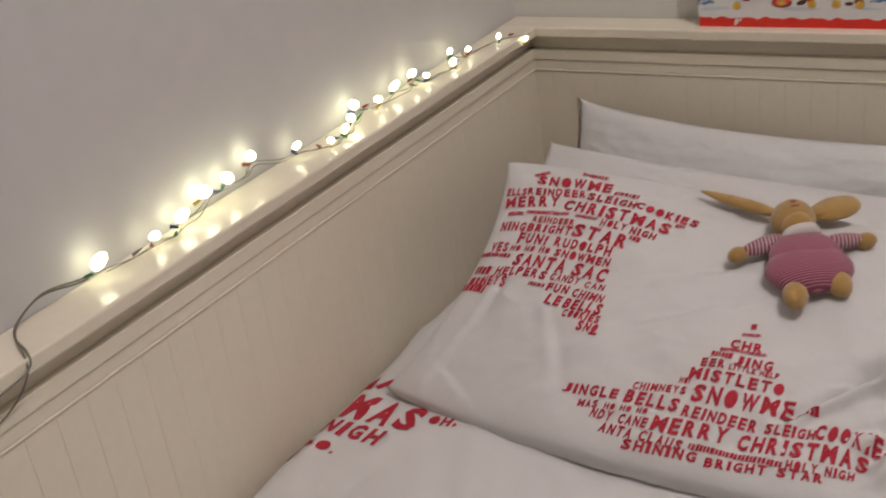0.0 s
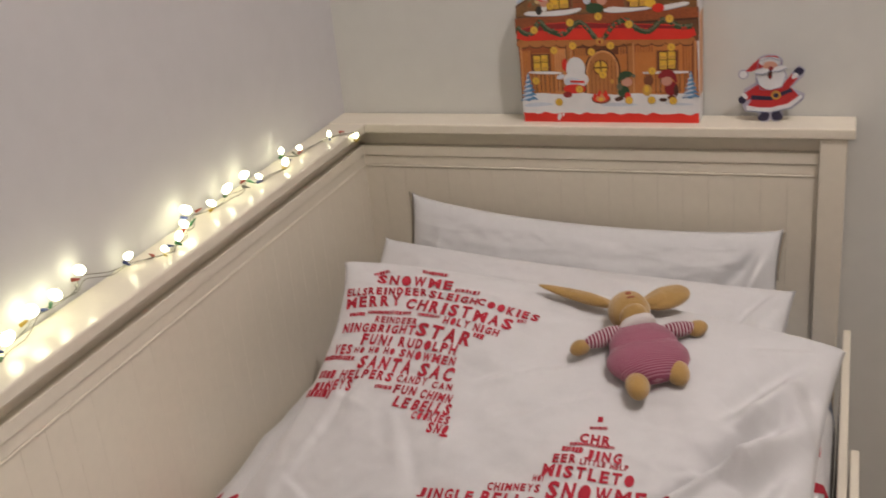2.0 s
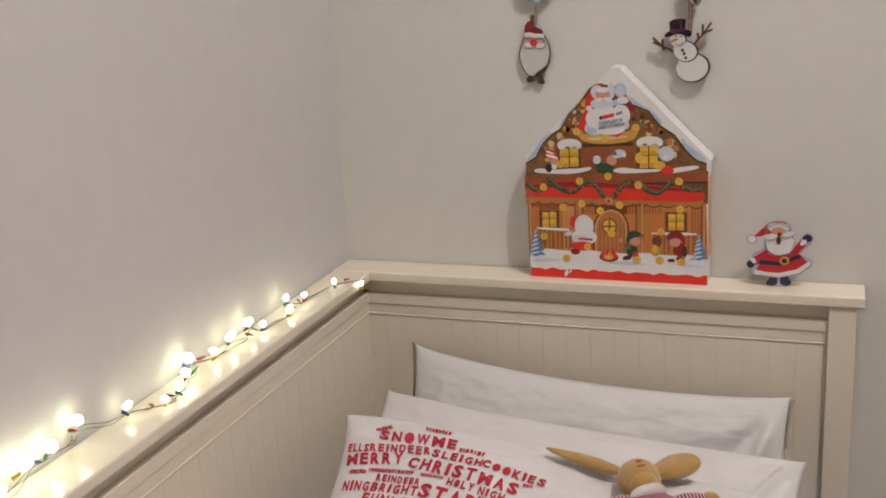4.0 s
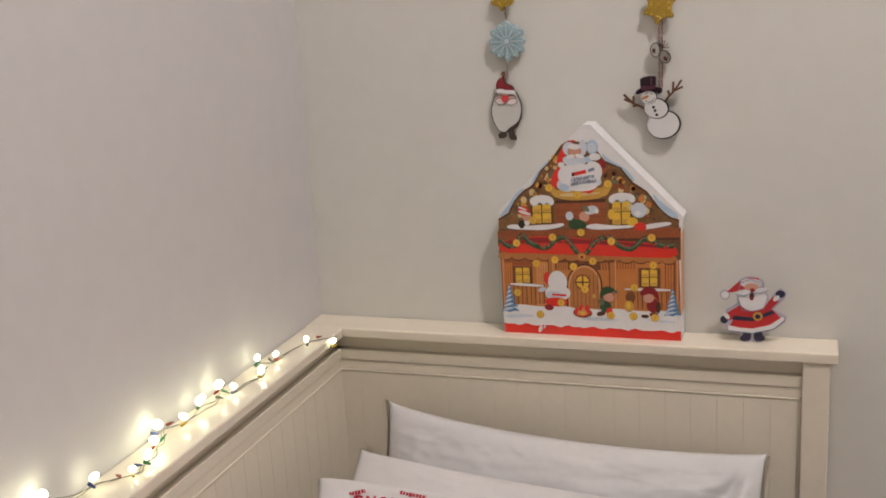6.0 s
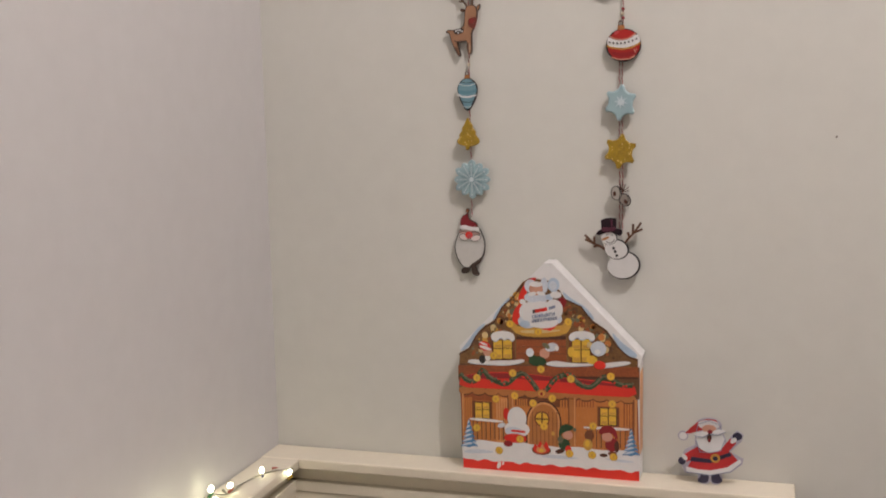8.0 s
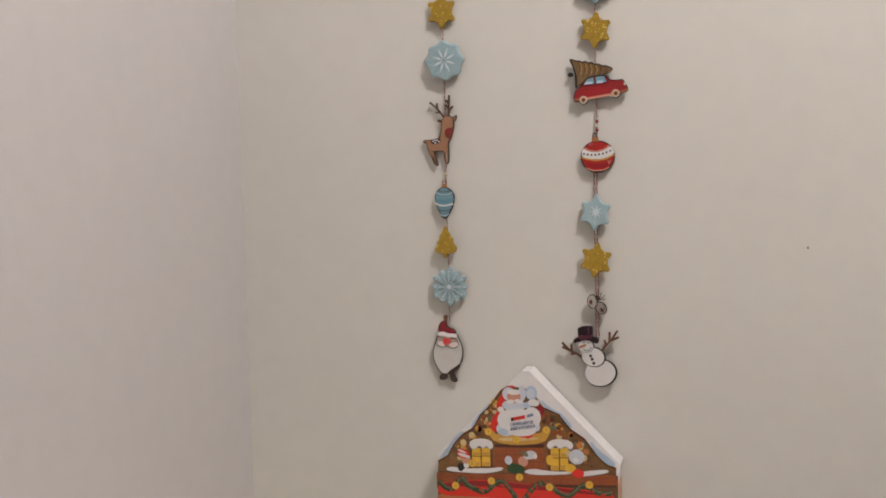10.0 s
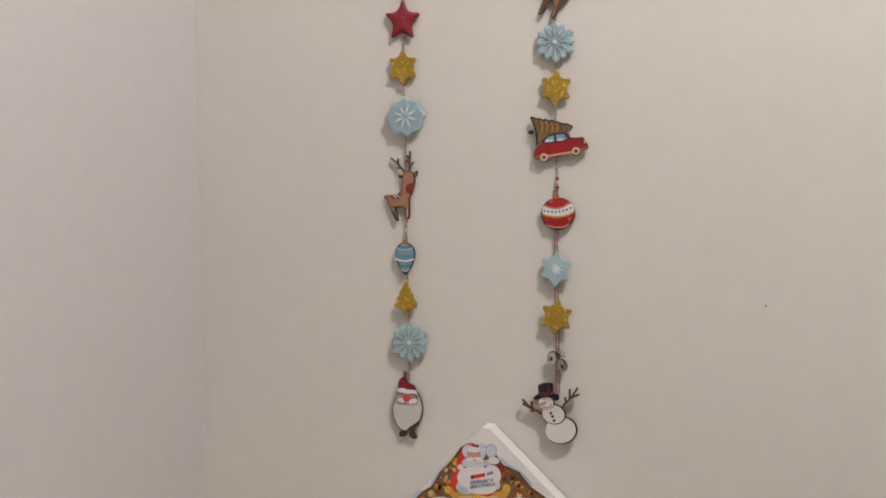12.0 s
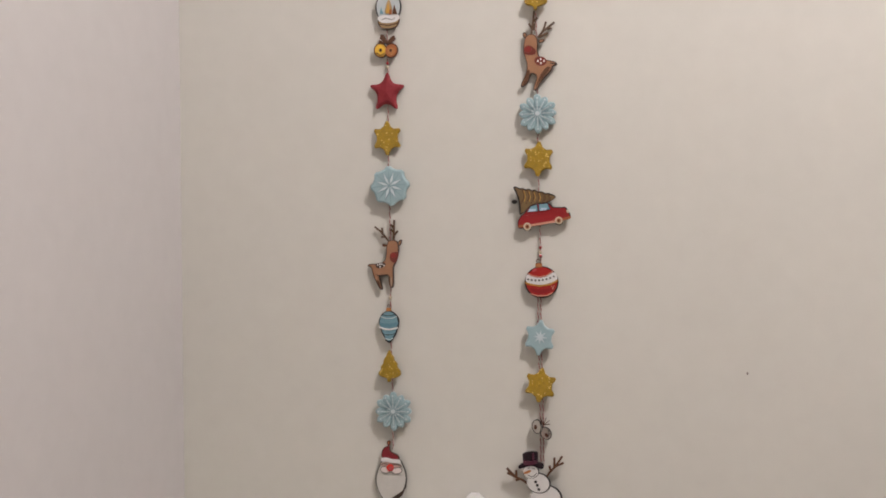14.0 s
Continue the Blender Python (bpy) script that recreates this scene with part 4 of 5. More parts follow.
door = card_print("door", [(arch(404, 592, 262, 496), C_DARK, 5), (arch(414, 583, 270, 496), C_ORANGE2, 6), (arch(424, 573, 280, 496), C_TANDOOR, 7)], "printed arched brown door with round window")
for a in range(440, 570, 21):
    card_print("plank", [(lo(a, 318, a + 3, 318, a + 3, 496, a, 496), C_BROWN, 8)], "", door)
card_print("round_window", [(lo_oval(491, 356, 40, 40, n=24), C_BROWN, 9), (lo_oval(491, 356, 33, 33, n=24), C_YELLOW, 10), (lo(488, 324, 495, 324, 495, 389, 488, 389), C_DARK, 11), (lo(458, 352, 524, 354, 524, 361, 458, 359), C_DARK, 11)], "round yellow printed window", door)
card_print("knob", [(lo_oval(548, 432, 9, 11), C_GOLD, 9)], "", door)
card_print("awning", [(soft(lo(64, 128, 190, 108, 330, 112, 440, 125, 540, 140, 660, 150, 800, 166, 955, 180, 976, 252, 800, 242, 620, 227, 480, 215, 250, 197, 48, 186), 1), C_RED, 5), (soft(lo(80, 126, 200, 112, 400, 122, 540, 142, 700, 158, 940, 192, 944, 202, 700, 176, 500, 158, 300, 142, 80, 144), 1), C_DEEP, 6)], "printed red awning")
for i in range(13):
    a = 88 + i * 70
    card_print("scallop", [(lo_oval(a, 198 + (a - 60) * 0.068, 38, 22, 4, 14), C_TANDOOR, 4), (lo_oval(a, 202 + (a - 60) * 0.068, 38, 24, 4, 14), C_DARK, 3)])
# the garland hangs in smooth swags
knots = [(64, 118), (100, 150), (140, 152), (180, 98), (215, 135), (262, 162), (310, 170), (368, 124), (405, 128), (440, 165), (470, 205), (490, 222), (520, 200), (552, 160), (590, 135), (640, 134), (680, 176), (740, 196), (795, 152), (830, 146), (880, 184), (945, 190)]
swag = []
for i in range(len(knots) - 1):
    a, b, e, d = (Vector(knots[min(max(k, 0), len(knots) - 1)]) for k in (i - 1, i, i + 1, i + 2))
    swag += [tuple(0.5 * (2 * b + (e - a) * t + (2 * a - 5 * b + 4 * e - d) * t * t + (3 * b - a - 3 * e + d) * t ** 3)) for t in (0.0, 0.33, 0.67)]
swag.append(knots[-1])
c = Cut(FRONT, 0.00016)
c.line([p for a, b in swag for p in lo(a, b)], 0.0078, C_GREEN, 7)
c.line([(x + 0.0008, z + 0.0016) for x, z in (p for a, b in swag for p in lo(a, b))], 0.0026, C_SAGE, 8)
for (a, b), (a2, b2) in zip(swag, swag[1:]):
    for k in range(2):
        t = (k + rng.random()) / 2
        c.add(lo_oval(a + (a2 - a) * t + rng.uniform(-9, 9), b + (b2 - b) * t + rng.uniform(-12, 12), 6, 6, n=6), rng.choice([C_GREEN, C_SAGE, C_GREEN, C_RED]), 8)
c.part("printed_garland", calendar, "printed dark green garland")
card_print("bow", [(lo_oval(490, 226, 30, 22), C_TANDOOR, 9), (lo_oval(490, 224, 18, 14), C_GOLD, 10), (lo_oval(490, 226, 8, 8), C_DEEP, 11)], "small printed golden bow")

# snow, red base and what stands in front of the house
ground = [64, 482, 110, 470, 165, 463, 240, 476, 310, 482, 380, 476, 440, 490, 520, 496, 590, 506, 670, 500, 740, 512, 820, 520, 900, 516, 985, 534]
card_print("snowy_ground", [(soft(lo(*ground, 988, 690, 68, 614), 1), C_WHITE, 8), (soft(lo(70, 520, 160, 512, 250, 530, 180, 536, 80, 535), 1), C_SNOW, 9), (soft(lo(480, 548, 560, 540, 700, 562, 620, 566, 500, 558), 1), C_SNOW, 9), (soft(lo(790, 560, 900, 566, 975, 580, 900, 582), 1), C_SNOW, 9)], "printed snow")
edge = []
for i in range(49):
    a = 68 + i * 19.1
    w = (i % 6) / 6
    edge += [a, 560 + (a - 68) * 0.072 + (14 * w if w < 0.7 else 14 * 0.7 - 46 * (w - 0.7)) + 3 * math.sin(i * 1.7)]
card_print("red_base", [(lo(*edge, 985, 689, 70, 613), C_RED, 10)], "wavy red printed base")
card_print("white_drop", [(lo_oval(262, 598, 10, 20, -20, 12), C_WHITE, 11)])
card_print("white_drop", [(lo_oval(284, 588, 5, 12, -20, 8), C_WHITE, 11)])
for a, b, k in ((103, 498, 0.80), (944, 542, 0.74)):
    c = Cut(FRONT, 0.00016)
    for i in range(6):
        w, y = (14 + 11 * i) * k, b - (175 - 29 * i) * k
        c.add(soft(lo(a - w, y + 34 * k, a - w * 0.4, y + 4 * k, a, y - 10 * k, a + w * 0.4, y + 4 * k, a + w, y + 34 * k, a + w * 0.3, y + 27 * k, a, y + 40 * k, a - w * 0.4, y + 28 * k), 1), C_BLUE, 10 + i % 3)
        c.add(soft(lo(a - w * 0.9, y + 29 * k, a - w * 0.2, y + 2 * k, a + w * 0.5, y + 8 * k, a - w * 0.1, y + 20 * k), 1), C_SNOW, 13)
    c.part("printed_tree", calendar, "printed snowy blue fir tree")
COINS = [(150, 385), (259, 373), (343, 363), (431, 393), (546, 388), (207, 449), (264, 440), (319, 463), (376, 449), (550, 468), (495, 532), (351, 532),
         (215, 604), (426, 613), (492, 617), (554, 623), (279, 570), (147, 535), (424, 228), (336, 254), (253, 228), (202, 320)]
for a, b in COINS:
    x, z = g(a, b)
    card_print("number_disc", [(oval(x, z, 0.0064, 0.0064, 16), C_GOLD, 13), (oval(x, z, 0.0054, 0.0054, 14), C_YELLOW, 14), ([(x - 0.0012, z - 0.0026), (x + 0.0012, z - 0.0024), (x + 0.0012, z + 0.0026), (x - 0.0012, z + 0.0024)], C_GOLD, 15)], "small golden disc")
card_print("printed_figure", [(up_oval(182, 582, 17, 22), C_BLACK, 8), (up_oval(212, 572, 15, 18), C_WHITE, 8), (up_oval(210, 540, 25, 26), C_SKIN, 9), (up_oval(196, 512, 32, 24, -20), C_RED, 10), (up_oval(200, 522, 33, 8, -15), C_WHITE, 11), (up_oval(190, 500, 24, 5, -20), C_WHITE, 11)], "small plain printed figure in a red cap")
card_print("printed_figure", [(up_oval(475, 598, 46, 26), C_GREEN, 9), (up_oval(450, 580, 20, 16), C_GREEN, 9), (up_oval(512, 560, 26, 26), C_SKIN, 8), (up_oval(548, 528, 34, 22, 15), C_SNOW, 9), (up_oval(520, 520, 22, 12, -30), C_SAGE, 10), (up_oval(576, 534, 10, 14), C_WHITE, 10), (up_oval(436, 552, 20, 22), C_SNOW, 9)], "small plain printed figure in a pale cap")
card_print("printed_figure", [(up_oval(745, 522, 15, 16), C_CREAMY, 8), (up_oval(826, 548, 15, 17), C_CREAMY, 8), (up_oval(788, 542, 40, 38), C_SNOW, 9), (up_oval(784, 558, 16, 12), C_WHITE, 10), (up_oval(755, 598, 28, 22), C_YELLOW, 10), (up_oval(795, 626, 30, 22), C_RED, 10), (up_oval(650, 555, 18, 26), C_YELLOW, 10)], "small plain printed figure in red and yellow")
card_print("printed_figure", [(lo_oval(303, 328, 15, 32), C_RED, 8), (lo_oval(360, 352, 50, 60, n=22), C_WHITE, 10), (lo_oval(360, 408, 66, 42, n=20), C_WHITE, 10), (lo_oval(340, 420, 44, 24), C_SNOW, 11), (lo_oval(278, 388, 22, 12, 20), C_SNOW, 10), (lo_oval(350, 456, 60, 24), C_RED, 11), (lo_oval(312, 484, 24, 16), C_DEEP, 11), (lo(330, 410, 404, 418, 403, 429, 329, 421), C_RED, 12)], "plain white egg-shaped printed figure")
card_print("printed_fire", [(lo_oval(487, 518, 50, 26), C_BROWN, 10), (soft(lo(442, 525, 450, 480, 466, 500, 482, 465, 496, 500, 512, 468, 524, 500, 534, 522, 490, 540), 1), C_RED, 11), (soft(lo(458, 524, 466, 498, 480, 510, 490, 484, 504, 508, 516, 524, 488, 534), 1), C_ORANGE2, 12), (lo_oval(487, 520, 12, 10), C_YELLOW, 13)], "printed camp fire")
card_print("printed_figure", [(lo_oval(605, 488, 30, 30), C_GREEN, 10), (lo_oval(626, 514, 16, 20), C_RED, 11), (lo_oval(582, 524, 24, 12, 15), C_DARK, 11), (lo_oval(624, 440, 26, 23), C_SKIN, 11), (soft(lo(576, 452, 580, 400, 610, 380, 650, 392, 655, 410, 600, 425), 1), C_GREEN, 12), (lo_oval(660, 412, 9, 9), C_SAGE, 12), (lo_oval(586, 462, 14, 20), C_SAGE, 11)], "small plain printed figure in green")
card_print("printed_figure", [(lo_oval(848, 490, 34, 36), C_DEEP, 10), (lo_oval(872, 500, 12, 30), C_DARK, 11), (lo_oval(806, 544, 20, 9), C_DARK, 11), (lo_oval(850, 536, 22, 12), C_BROWN, 11), (lo_oval(824, 450, 27, 24), C_SKIN, 11), (soft(lo(778, 440, 790, 400, 830, 388, 868, 410, 880, 470, 862, 450, 840, 424), 1), C_DEEP, 12)], "small plain printed figure in dark red")
card_print("printed_sack", [(lo_oval(734, 442, 24, 28), C_BROWN, 10), (lo_oval(726, 490, 24, 30), C_GOLD, 11), (lo_oval(724, 484, 12, 18), C_YELLOW, 12)], "printed lantern and sack")

# ---- card figure in red and white ----
def s(a, b):
    return 0.749 + (a - 235) / 3543, 0.8315 + (415 - b + (a - 235) * 0.07) / 3543


def sp(*ab):
    return [s(a, b) for a, b in zip(ab[::2], ab[1::2])]


def so(a, b, ra, rb, turn=0.0, n=24):
    x, z = s(a, b)
    return oval(x, z, ra / 3543, rb / 3543, n, turn)


C_EDGE = gloss("card_edge", (0.44, 0.42, 0.50))
f = Cut(-0.034, 0.0004)
for pts in (so(235, 175, 84, 74), so(225, 85, 70, 42), sp(75, 290, 95, 225, 160, 190, 320, 190, 340, 150, 375, 115, 410, 140, 400, 175, 340, 235, 412, 275, 405, 305, 345, 352, 235, 370, 100, 352), so(88, 143, 28, 27), so(205, 385, 36, 36), so(265, 385, 36, 36)):
    f.add(pts, C_EDGE, thick=0.0022)
f.y = -0.0362
f.add(sp(98, 128, 130, 95, 162, 68, 215, 48, 262, 54, 288, 92, 240, 100, 165, 118, 130, 130), C_COAT, 1)
f.add(so(88, 143, 21, 20), C_WHITE, 2)
f.add(so(225, 82, 58, 27), C_WHITE, 2)
f.add(sp(165, 205, 300, 210, 345, 240, 380, 282, 330, 326, 230, 342, 112, 326, 140, 270), C_COAT, 1)
f.add(sp(85, 255, 165, 205, 180, 245, 112, 292), C_COAT, 1)
f.add(sp(295, 215, 340, 158, 372, 186, 325, 240), C_COAT, 1)
f.add(so(235, 172, 76, 66), C_WHITE, 2)
f.add(so(228, 104, 38, 24), C_SKIN, 3)
f.add(so(190, 134, 40, 15, 12), C_WHITE, 4)
f.add(so(280, 122, 34, 15, 8), C_WHITE, 4)
f.add(so(229, 152, 12, 26), C_DARK, 5)
f.add(so(229, 166, 7, 9), C_DEEP, 6)
for pts in (sp(150, 140, 190, 150, 226, 136), sp(232, 134, 276, 138, 314, 122), sp(160, 170, 180, 232, 235, 238), sp(310, 168, 292, 226, 235, 238), sp(160, 118, 168, 76, 225, 56, 284, 82, 292, 108), sp(108, 350, 235, 366, 342, 346, 400, 296)):
    f.line(pts, 0.0009, C_TEXT, 6)
f.add(so(232, 119, 13, 11), C_DEEP, 5)
f.add(sp(135, 262, 235, 276, 338, 236, 350, 256, 236, 298, 126, 286), C_NAVY, 2)
f.add(so(262, 270, 26, 25, 0, 14), C_GOLD, 3)
f.add(so(262, 271, 15, 13, 0, 12), C_NAVY, 4)
f.add(sp(106, 318, 170, 334, 235, 340, 325, 322, 392, 276, 400, 294, 342, 344, 235, 364, 108, 346), C_WHITE, 3)
f.add(so(84, 285, 21, 22), C_NAVY, 2)
f.add(so(98, 264, 20, 12, -50), C_WHITE, 3)
f.add(so(377, 147, 25, 21), C_NAVY, 2)
f.add(so(357, 170, 20, 12, 45), C_WHITE, 3)
f.add(soft(sp(186, 350, 228, 352, 230, 412, 176, 412, 166, 392, 186, 374)), C_NAVY, 1)
f.add(soft(sp(242, 352, 284, 350, 286, 374, 304, 394, 294, 414, 242, 412)), C_NAVY, 1)
card = f.part("card_figure", None)
tagged(card, "flat card winter figure in a red coat standing on the ledge", "figure")


# ---- hanging garlands ----
def drawn(x, z, a0, b0, k=0.000307):
    """A drawing grid whose point (a0, b0) lies at (x, z): functions for outlines and ovals."""
    def pts(*ab):
        return [(x + (a - a0) * k, z + (b0 - b) * k) for a, b in zip(ab[::2], ab[1::2])]

    def ring(a, b, ra, rb, turn=0.0, n=20):
        (cx, cz), = pts(a, b)
        return oval(cx, cz, ra * k, rb * k, n, turn)
    return pts, ring


def inset(pts, d):
    """The outline moved inwards by d."""
    area = sum(a[0] * b[1] - b[0] * a[1] for a, b in zip(pts, pts[1:] + pts[:1]))
    sg, n, out = (1 if area > 0 else -1), len(pts), []
    for i, (px, pz) in enumerate(pts):
        (ax, az), (bx, bz) = pts[i - 1], pts[(i + 1) % n]
        l1, l2 = math.hypot(px - ax, pz - az) or 1, math.hypot(bx - px, bz - pz) or 1
        nx, nz = -(pz - az) / l1 - (bz - pz) / l2, (px - ax) / l1 + (bx - px) / l2
        ll = math.hypot(nx, nz)
        k = sg * d * min(1.6, 2 / ll if ll > 0.5 else 1.6) / (ll or 1)
        out.append((px + nx * k, pz + nz * k))
    return out


def plate(c, pts, edge, fill, thick, rim, shift=(0.0, 0.0)):
    """A cut-out plate with a dark painted rim; shift makes the rim heavier on one side."""
    c.add(pts, edge, thick=thick)
    keep, c.y = c.y, c.y - thick
    c.add([(x + shift[0], z + shift[1]) for x, z in inset(pts, rim * 1.2)], fill, 1)
    c.y = keep


def carved(c, pts, mat, thick, bevel, rise):
    """A solid piece with a sloping shoulder round a raised face."""
    c.add(pts, mat, thick=thick)
    k, yf = c.slot(mat), c.y - thick
    rows = []
    for q, y in ((pts, yf - 2e-5), (inset(pts, bevel), yf - rise)):
        area = sum(a[0] * b[1] - b[0] * a[1] for a, b in zip(q, q[1:] + q[:1]))
        rows.append([c.bm.verts.new((px, y, pz)) for px, pz in (q if area > 0 else q[::-1])])
    n = len(pts)
    for i in range(n):
        c.bm.faces.new((rows[0][i], rows[0][(i + 1) % n], rows[1][(i + 1) % n], rows[1][i])).material_index = k
    c.bm.faces.new(rows[1]).material_index = k


def felt_star(x, z, own):
    c = Cut(-0.0045)
    pts = [(px, z + (pz - z) * (1.06 if pz > z else 1.18)) for px, pz in spiky(x, z, 0.0350, 0.0135, 5, 2)]
    c.add(soft(pts, 2), FELT_RED, thick=0.004, puff=0.005)
    c.part("red_star", own, "padded dark red star", smooth=False)


def gold_star(x, z, own, turn=0, r=0.0285, gap=0.006, narrow=0.88):
    c = Cut(-gap)
    pts = [(x + (px - x) * narrow, pz) for px, pz in spiky(x, z, r * 1.06, r * 0.57, 6, turn)]
    carved(c, soft(pts, 1), GLITTER, 0.005, 0.0012, 0.0008)
    c.part("gold_star", own, "six-pointed gold glitter star")


def gold_tree(x, z, own):
    c = Cut(-0.009)
    q, o = drawn(x, z, 272, 662)
    carved(c, soft(q(274, 580, 284, 610, 300, 625, 298, 640, 318, 658, 314, 676, 336, 700, 332, 725, 296, 738, 282, 736, 280, 756, 262, 756, 262, 736, 225, 728, 212, 708, 232, 690, 226, 676, 244, 656, 242, 640, 258, 620), 1), GLITTER, 0.005, 0.001, 0.0008)
    c.part("gold_tree", own, "small gold glitter fir tree")


def octagon_flake(x, z, own):
    c = Cut(-0.008)
    carved(c, soft(spiky(x, z, 0.0342, 0.0272, 8, -4), 1), ICE, 0.006, 0.0030, 0.0014)
    c.y -= 0.0076
    for i in range(8):
        t = math.pi * (i + 0.5) / 4 - 0.07
        ux, uz = math.sin(t), math.cos(t)
        for e0, e1, w, mat, lay in ((0.001, 0.0245, 0.0034, ICE_DARK, 1), (0.002, 0.0225, 0.0022, ICE_LINE, 2)):
            em = (e0 + e1) * 0.42
            c.add([(x + ux * e0, z + uz * e0), (x + ux * em - uz * w, z + uz * em + ux * w), (x + ux * e1, z + uz * e1), (x + ux * em + uz * w, z + uz * em - ux * w)], mat, lay)
        t -= math.pi / 8
        ux, uz = math.sin(t), math.cos(t)
        c.line([(x + ux * 0.012, z + uz * 0.012), (x + ux * 0.0275, z + uz * 0.0275)], 0.0008, ICE_DARK, 1)
    c.part("snowflake", own, "pale blue resin snowflake with eight white rays")


def petal_flake(x, z, own, seed=0, gap=0.007):
    """Twelve blunt fingers, every other one raised, with fine white lines."""
    rr = random.Random(seed)
    c = Cut(-gap)
    carved(c, oval(x, z, 0.0235, 0.0235, 36), ICE, 0.005, 0.002, 0.001)
    keep = c.y
    for i in range(12):
        t = math.pi * i / 6 + rr.uniform(-0.03, 0.03)
        ux, uz = math.sin(t), math.cos(t)
        r = (0.0312, 0.0292)[i % 2]
        f = [(x + ux * e - uz * w, z + uz * e + ux * w) for e, w in ((0.010, 0.0034), (0.022, 0.0060), (r - 0.004, 0.0052), (r, 0.0016), (r, -0.0016), (r - 0.004, -0.0052), (0.022, -0.0060), (0.010, -0.0034))]
        c.y = keep
        carved(c, f, ICE, 0.0062 + 0.0004 * (i % 2), 0.0016, 0.0007)
        c.y = keep - 0.0078
        c.line([(x + ux * 0.006, z + uz * 0.006), (x + ux * 0.021, z + uz * 0.021)], 0.0011, ICE_LINE, 1)
        c.add(oval(x + ux * 0.0245, z + uz * 0.0245, 0.0015, 0.0015, 8), ICE_LINE, 1)
        c.line([(x + math.sin(t + 0.26) * 0.010, z + math.cos(t + 0.26) * 0.010), (x + math.sin(t + 0.26) * 0.0185, z + math.cos(t + 0.26) * 0.0185)], 0.0010, ICE_DARK, 1)
    c.add(oval(x, z, 0.0038, 0.0038, 12), ICE_LINE, 2)
    c.part("snowflake", own, "pale blue resin snowflake with twelve petals")


def ice_star(x, z, own):
    c = Cut(-0.008)
    pts = [(x + (px - x) * 0.90, pz) for px, pz in spiky(x, z, 0.0315, 0.0180, 6, 6)]
    carved(c, soft(pts, 1), ICE, 0.006, 0.002, 0.0012)
    c.y -= 0.0072
    c.add(spiky(x + 0.001, z + 0.001, 0.0112, 0.0042, 8, 8), ICE_LINE, 2)
    c.part("ice_star", own, "pale blue six-pointed star with white star")


def deer_standing(x, z, own):
    q, o = drawn(x, z, 166, 235)
    c = Cut(-0.0045)
    for pts in (q(214, 165, 216, 110, 218, 55), q(217, 98, 202, 78), q(217, 132, 236, 112), q(216, 122, 202, 104), q(192, 172, 168, 140, 148, 116, 114, 88), q(154, 128, 151, 94), q(168, 142, 148, 140)):
        c.line(pts, 0.0029, C_ANTLER, 0, thick=0.003)
    c.add(soft(q(150, 178, 172, 178, 178, 192, 156, 194), 1), C_TWIG, thick=0.003)
    plate(c, soft(q(236, 168, 260, 152, 256, 182, 240, 196), 1), C_BOOT, C_DEER, 0.003, 0.0012)
    c.add(soft(q(182, 320, 200, 320, 198, 405, 184, 400), 1), C_TWIG, thick=0.0028)
    body = soft(q(70, 290, 84, 281, 116, 283, 164, 272, 172, 236, 175, 188, 184, 163, 214, 156, 240, 168, 245, 204, 240, 236, 226, 280, 213, 300, 213, 330, 213, 408, 193, 412, 190, 345, 150, 347, 134, 348, 152, 408, 150, 421, 136, 420, 114, 376, 97, 336, 91, 302, 76, 299), 1)
    plate(c, body, C_BOOT, C_DEER, 0.0034, 0.0014, (-0.0003, 0.0004))
    c.y -= 0.0034
    c.add(soft(q(196, 226, 240, 220, 242, 244, 226, 282, 206, 276, 192, 258), 1), C_MUZZLE2, 2)
    c.add(o(214, 240, 16, 15), C_MUZZLE, 3)
    c.add(soft(q(112, 284, 165, 274, 172, 292, 140, 308, 120, 302), 1), C_BOOT, 2)
    for a, b in ((128, 289), (140, 299), (150, 286), (161, 292), (139, 285)):
        c.add(o(a, b, 4, 5, 0, 8), C_WHITE, 3)
    c.line(q(134, 348, 120, 340), 0.0012, C_BOOT, 2)
    c.add(soft(q(194, 355, 204, 355, 203, 404, 196, 404), 1), C_PALE, 2)
    c.add(soft(q(118, 372, 128, 366, 146, 412, 140, 416), 1), C_TWIG, 2)
    c.part("reindeer", own, "painted wooden reindeer cut-out")


